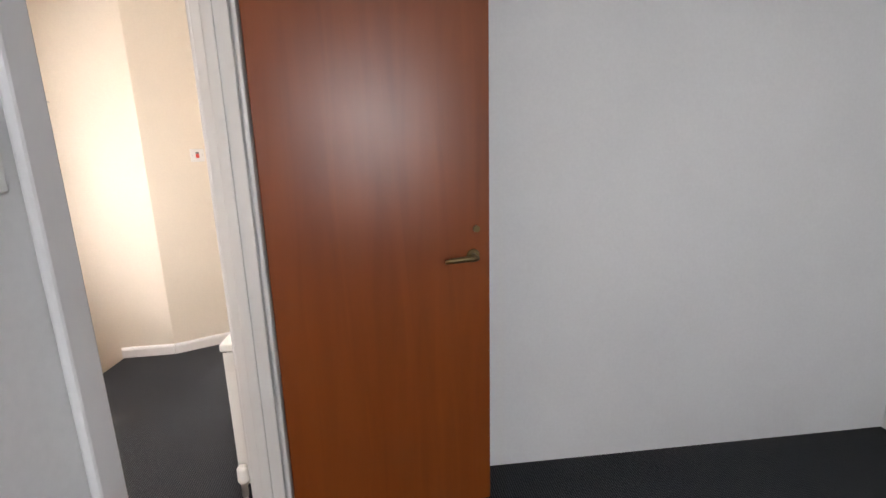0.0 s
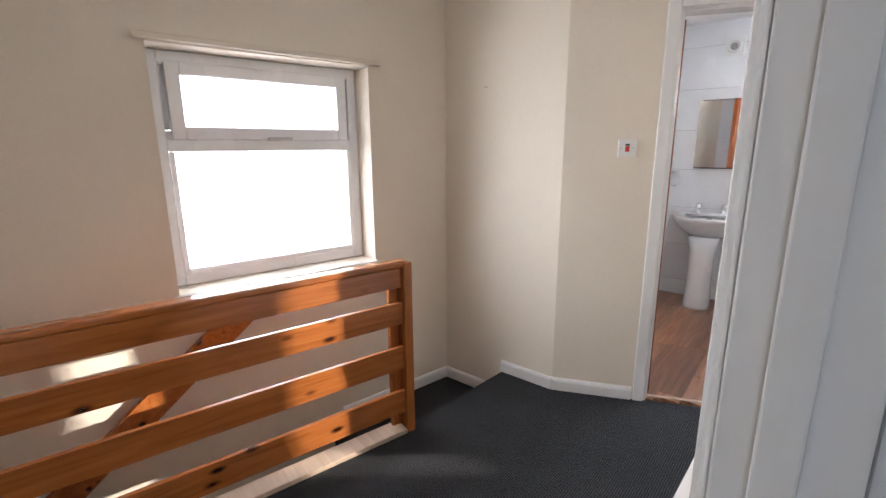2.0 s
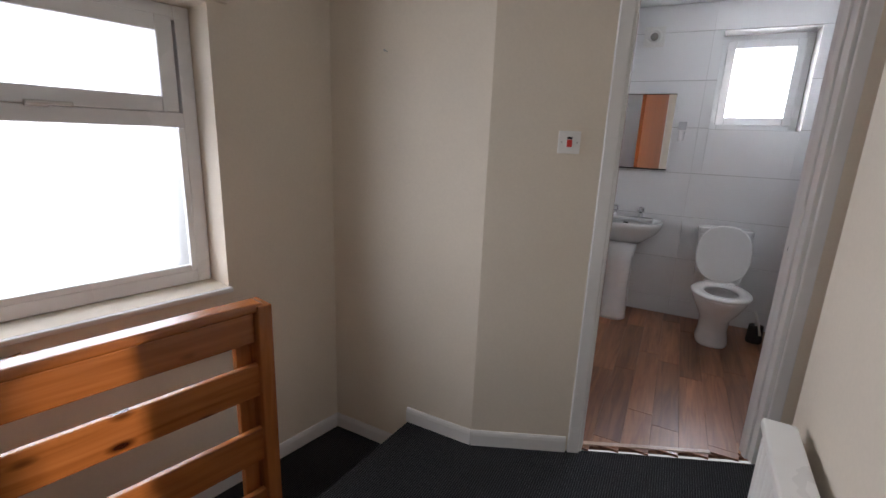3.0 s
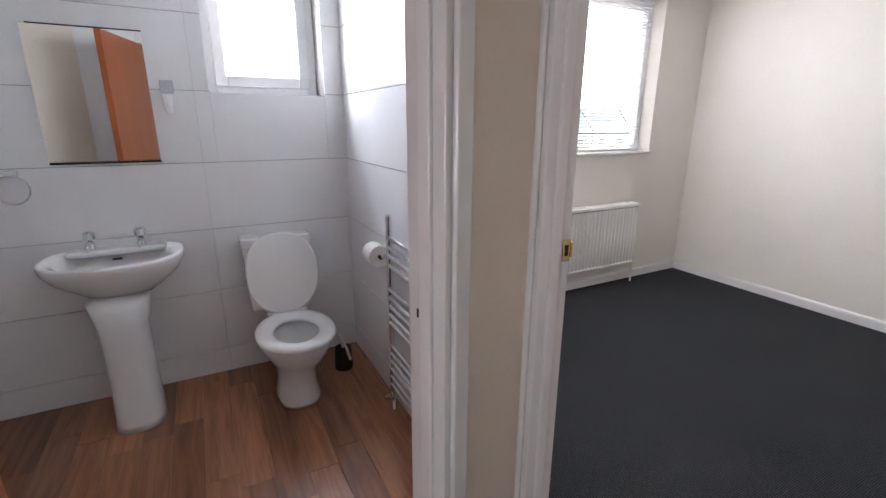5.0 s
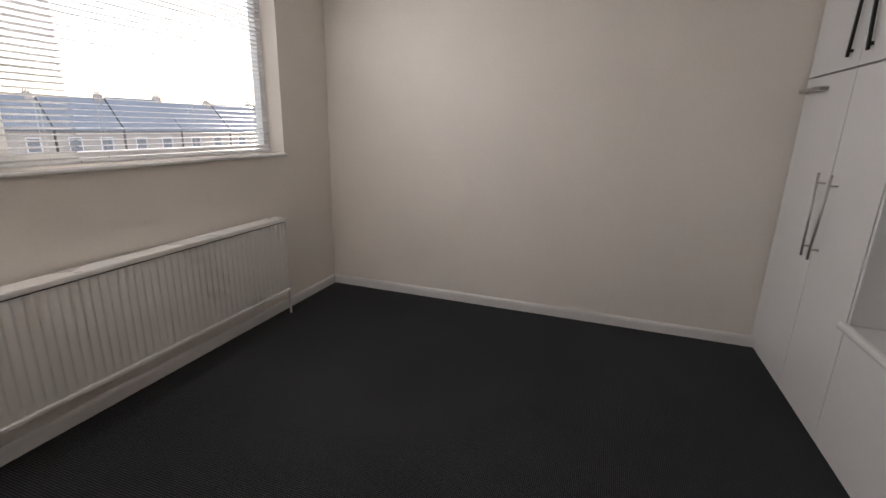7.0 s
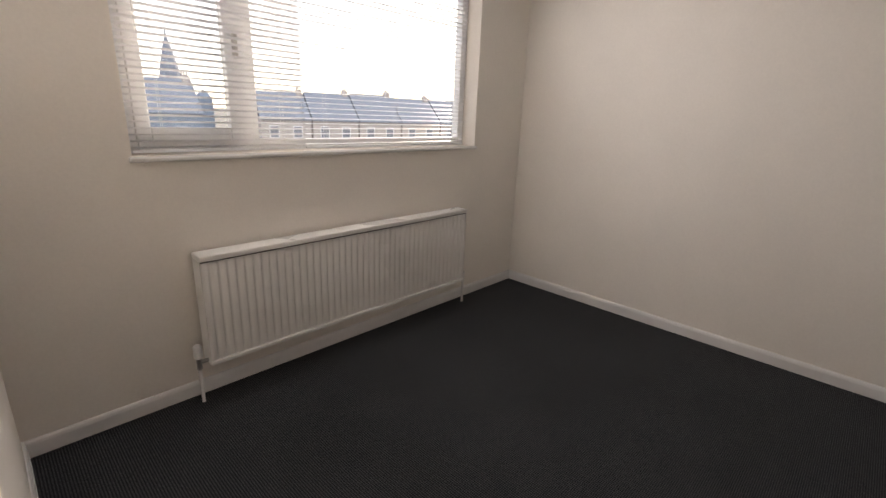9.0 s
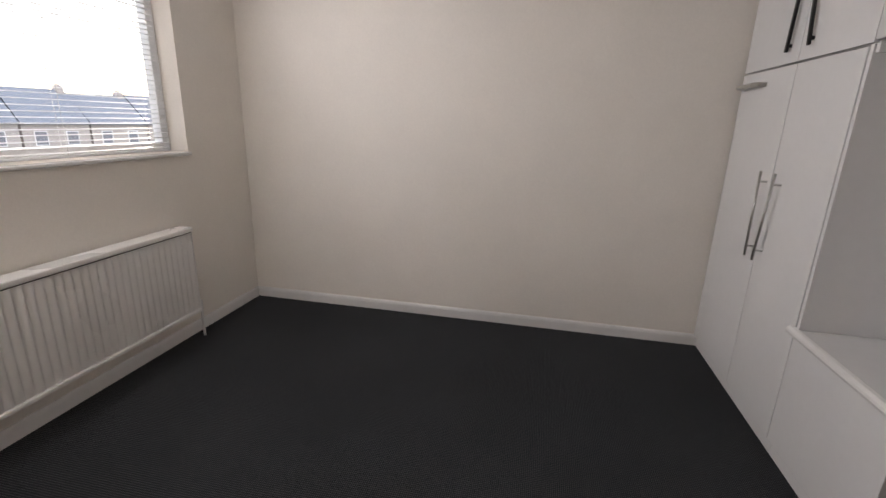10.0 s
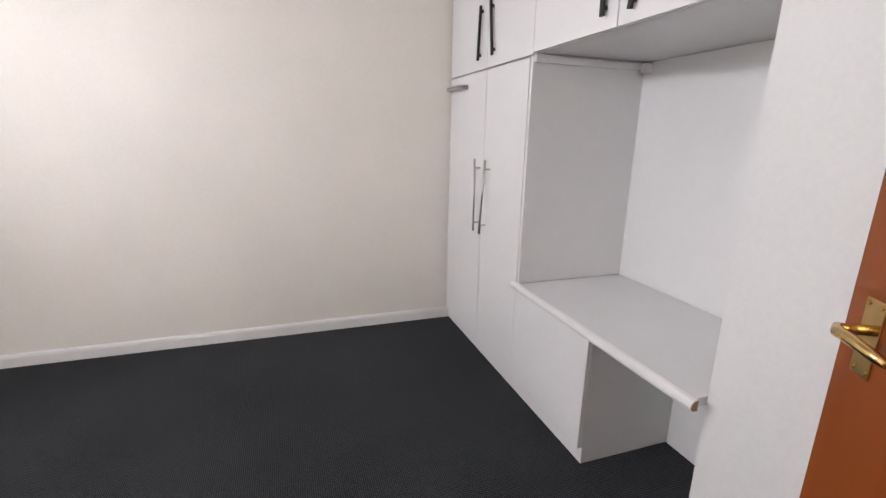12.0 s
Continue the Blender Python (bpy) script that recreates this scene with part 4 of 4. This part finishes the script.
niche = thing("desk_niche", pose(0, 0, 0), "white panelled niche above the fitted desk", "niche")
part("back_panel", boxes(((1.562, -0.998, 0.602), (2.630, -0.985, 1.670))), LAMINATE_W, niche)
part("side_panel", boxes(((2.612, -0.984, 0.602), (2.6305, YF - 0.004, 1.662)), bevel=0.001), LAMINATE_W, niche)
part("cover_strip", boxes(((2.592, -0.984, 1.632), (2.611, YF - 0.01, 1.662)), bevel=0.002), LAMINATE_W, niche)
part("corner_block", boxes(((2.56, -0.984, 1.62), (2.6, -0.95, 1.661)), bevel=0.002), PLASTIC, niche, "small white fixing block")
desk = thing("desk", pose(0, 0, 0.57), "white fitted desk top with a rounded, chipped front edge", "desk")
part("worktop", boxes(((1.563, -0.984, 0.0), (2.630, YF - 0.010, 0.030)), bevel=0.002), LAMINATE_G, desk)
edge = [(YF - 0.009, -0.004), (YF + 0.008, -0.004), (YF + 0.016, 0.002), (YF + 0.019, 0.012), (YF + 0.017, 0.022), (YF + 0.008, 0.031), (YF - 0.004, 0.034), (YF - 0.009, 0.033)]
part("front_edge", loft([[(x, y, z) for y, z in edge] for x in (1.552, 1.75, 2.2, 2.66)]), GLOSS, desk, "white moulded edge")
part("bare_end", loft([[(x, y * 0.9 + (YF + 0.005) * 0.1, 0.0015 + z * 0.86) for y, z in edge] for x in (1.5505, 1.5518)]), CHIP, desk, "bare chipboard end")
part("knee_back", boxes(((1.563, -0.86, -0.57), (2.033, -0.845, -0.002))), LAMINATE_W, desk)


# ---- blinds ----
def blind(m, length, height, slats, tilt, label):
    """A venetian blind; x along the window, z down from the head rail."""
    root = thing("venetian_blind", m, label, "blind", "blinds in the bedroom window")
    part("head_rail", boxes(((0, -0.015, -0.028), (length, 0.015, 0.0)), bevel=0.002), SLAT, root)
    pts = [(-0.0145, 0.0), (-0.007, 0.0021), (0.0, 0.0028), (0.007, 0.0021), (0.0145, 0.0)]
    ring = pts + [(y, z - 0.0007) for y, z in pts[::-1]]
    me = mesh_of("slat", loft([[(x, y, z) for y, z in ring] for x in (0.0, length)]), SLAT, False)
    pitch = (height - 0.05) / slats
    for i in range(slats):
        s = new("slat", me)
        s.parent = root
        s.matrix_basis = pose(random.uniform(-0.001, 0.001), 0, -0.04 - pitch * (i + 0.5), tilt + random.uniform(-2.5, 2.5), random.uniform(-0.12, 0.12), 0)
    part("bottom_rail", boxes(((0, -0.012, -height), (length, 0.012, -height + 0.012)), bevel=0.002), SLAT, root)
    for x in (0.12, length / 2, length - 0.12):
        part("ladder_cord", merge(tube([(x, -0.0155, -0.03), (x, -0.0155, -height + 0.01)], 0.0009, 5), tube([(x, 0.0155, -0.03), (x, 0.0155, -height + 0.01)], 0.0009, 5)), PLASTIC, root)
    return root


b1 = blind(pose(1.012, N + 0.045, 2.325), 0.775, 1.165, 43, -16, "white venetian blind with open slats, hanging unevenly over the casement")
b2 = blind(pose(1.792, N + 0.045, 2.325), 1.225, 1.165, 43, 3, "white venetian blind with open slats over the wide pane")
part("wand", tube([(0.06, -0.02, -0.03), (0.07, -0.025, -0.7)], 0.004, 6), CLEAR, b1)


# ---- the town outside ----
def church():
    root = thing("church", pose(18.0, 61.0, -6.0), "grey stone church with a tall pointed spire", "church")
    part("tower", boxes(((-0.95, -0.95, 0), (0.95, 0.95, 9.6)), bevel=0.12), STONE_HAZED, root)
    part("spire", loft([[(r * math.cos(a), r * math.sin(a), z) for a in [math.pi / 8 + 2 * math.pi * i / 8 for i in range(8)]] for r, z in ((0.98, 9.6), (1.1, 10.3), (0.95, 11.4), (0.45, 13.4), (0.12, 14.6), (0.03, 15.8))]), SLATE_HAZED, root)
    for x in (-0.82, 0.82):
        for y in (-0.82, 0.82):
            part("pinnacle", loft([[(x + r * c, y + r * s, z) for c, s in ((1, 1), (-1, 1), (-1, -1), (1, -1))] for r, z in ((0.15, 9.5), (0.12, 10.1), (0.03, 10.6))]), STONE_HAZED, root)
    part("nave", loft([[(x, y, z) for x, z in ((-10.5, 0), (-1.0, 0), (-1.0, 7.4), (-5.9, 9.6), (-10.5, 7.2))] for y in (-2.0, 14.0)]), STONE_HAZED, root)
    part("turret", loft([[(3.3 + r * c, r * s, z) for c, s in ((1, 1), (-1, 1), (-1, -1), (1, -1))] for r, z in ((0.75, 0.0), (0.75, 8.2), (0.35, 8.8), (0.03, 9.1))]), STONE_HAZED, root)
    for x in (-0.5, 0.5):
        part("belfry_opening", boxes(((x - 0.2, -1.0, 7.3), (x + 0.2, -0.93, 9.0)), bevel=0.03), DARK, root)
    return root


church()


def terrace_house(m, w, h, ridge, mat, label):
    root = thing("house", m, label, "house", "houses across the street")
    part("wall", boxes(((0, 0, 0), (w, 8, h))), mat, root)
    part("roof", loft([[(x, y, z) for y, z in ((-0.3, h - 0.1), (4, ridge), (8.3, h - 0.1), (8.3, h), (4, ridge + 0.2), (-0.3, h))] for x in (-0.05, w + 0.05)]), SLATE_HAZED, root)
    ch = part("chimney", boxes(((w - 0.75, 3.5, ridge - 0.6), (w - 0.1, 4.5, ridge + 0.55)), bevel=0.04), BRICK_HAZED, root)
    for i in range(3):
        part("pot", moved(tube([(0, 0, 0), (0, 0, 0.28)], [0.09, 0.075], 8), pose(w - 0.65 + 0.2 * i, 4, ridge + 0.55)), BRICK_HAZED, ch)
    for x in (w * 0.25, w * 0.72):
        for z in (1.2, 4.0):
            wi = part("window", boxes(((x - 0.55, -0.06, z), (x + 0.55, -0.005, z + 1.4)), bevel=0.02), PVC, root)
            part("pane", boxes(((x - 0.46, -0.075, z + 0.09), (x + 0.46, -0.061, z + 1.31))), PANE_FAR, wi)
    return root


for i in range(9):
    terrace_house(pose(24.0 + 5.6 * i, 52.0 - 1.6 * i, -6.0, 0, 0, -16), 5.6, 6.1, 9.0 + 0.15 * (i % 3), BRICK_HAZED, "brick terraced house with a slate roof and chimney")
terrace_house(pose(9.5, 47.0, -6.0, 0, 0, -8), 6.5, 6.6, 9.4, STONE_HAZED, "grey rendered house with a slate roof near the church")
terrace_house(pose(1.5, 45.0, -6.0, 0, 0, 5), 7.0, 5.2, 7.6, BRICK_HAZED, "brick house with a slate roof across the street")

# ---- bathroom tiles and boards ----
def rects_minus(r, hole):
    """The rectangle r without the hole, as up to four rectangles."""
    x0, x1, z0, z1 = r
    a0, a1, c0, c1 = hole
    if a1 <= x0 or a0 >= x1 or c1 <= z0 or c0 >= z1:
        return [r]
    out = []
    if a0 > x0:
        out.append((x0, a0, z0, z1))
    if a1 < x1:
        out.append((a1, x1, z0, z1))
    m0, m1 = max(x0, a0), min(x1, a1)
    if c0 > z0:
        out.append((m0, m1, z0, c0))
    if c1 < z1:
        out.append((m0, m1, c1, z1))
    return [q for q in out if q[1] - q[0] > 0.012 and q[3] - q[2] > 0.012]


TILE_MESHES = {}


def tile(parent, m, x0, x1, z0, z1):
    w, h = round(x1 - x0 - 0.0007, 4), round(z1 - z0 - 0.0028, 4)
    if (w, h) not in TILE_MESHES:
        b = 0.0012
        TILE_MESHES[w, h] = mesh_of("tile", loft([[(x, y, z) for x, z in ((k, k), (w - k, k), (w - k, h - k), (k, h - k))] for k, y in ((0, 0), (0, 0.0068), (b, 0.008))]), TILE)
    ob = new("tile", TILE_MESHES[w, h])
    ob.parent = parent
    ob.matrix_basis = m @ pose(x0 + 0.00035, 0.0005, z0 + 0.0014, random.uniform(-0.05, 0.05), 0, random.uniform(-0.05, 0.05))


def tiled(parent_name, m, length, start, hole=None):
    parent = bpy.data.objects[parent_name]
    rows = [0.0, 0.144, 0.491, 0.838, 1.185, 1.532, 1.879, 2.226, H]
    for j, (z0, z1) in enumerate(zip(rows, rows[1:])):
        x = start
        while x < length:
            r = (max(x, 0), min(x + 1.0, length), z0, z1)
            x += 1.0
            if r[1] - r[0] < 0.01:
                continue
            for q in rects_minus(r, hole) if hole else [r]:
                tile(parent, m, *q)


tiled("wall_bathroom_north", pose(0.40, BN, 0, 0, 0, 180), 1.90, -0.25, (0.11, 0.68, 1.525, 2.22))
tiled("wall_bathroom_east", pose(0.40, S1[1] + 0.02, 0, 0, 0, 90), BN - S1[1] - 0.03, -0.35)
tiled("wall_bathroom_west", pose(-1.5, BN, 0, 0, 0, -90), 2.3, -0.1)

bath_floor = structure("floor_bathroom", prism([along(AB, BE, 0.03, 0.058), along(AB, BE, B_LEN, 0.058), (0.40, 1.05), (0.40, BN), (-1.5, BN), (-1.5, S0[1])], -0.029, -0.012), OAK,
                       "oak-look laminate boards on the bathroom floor", "floor")
BOARDS = {}
w = 0.125
x = -1.5
col = 0
while x < 0.40:
    y = BN - random.uniform(0.1, 0.6)
    x1 = min(x + w, 0.40)
    ya = BN
    lim = max(0.335 + (x - (-1.122)) * math.tan(radians(RB_ANGLE)) + 0.075, 0.44 if x < -1.12 else -9)
    while ya > lim + 0.03:
        yb = max(y, lim)
        key = (round(x1 - x, 3), round(ya - yb, 2))
        if key not in BOARDS:
            BOARDS[key] = mesh_of("plank", boxes(((0.0003, 0.0003, -0.011), (key[0] - 0.0003, key[1] - 0.0006, 0.0)), bevel=0.0006, seg=1), OAK)
        o = new("plank", BOARDS[key])
        o.parent = bath_floor
        o.matrix_basis = pose(x, ya - key[1], 0)
        ya, y = yb, yb - 0.8
    x += w
threshold = thing("threshold_strip", frame_of(along(BE, AB, B_LEN - 1.125), along(BE, AB, B_LEN - 0.515)), "thin pale metal threshold strip in the bathroom doorway", "threshold")
part("strip", boxes(((0, -0.075, 0.0005), (0.61, -0.05, 0.004)), bevel=0.0015), PINE_PALE, threshold)
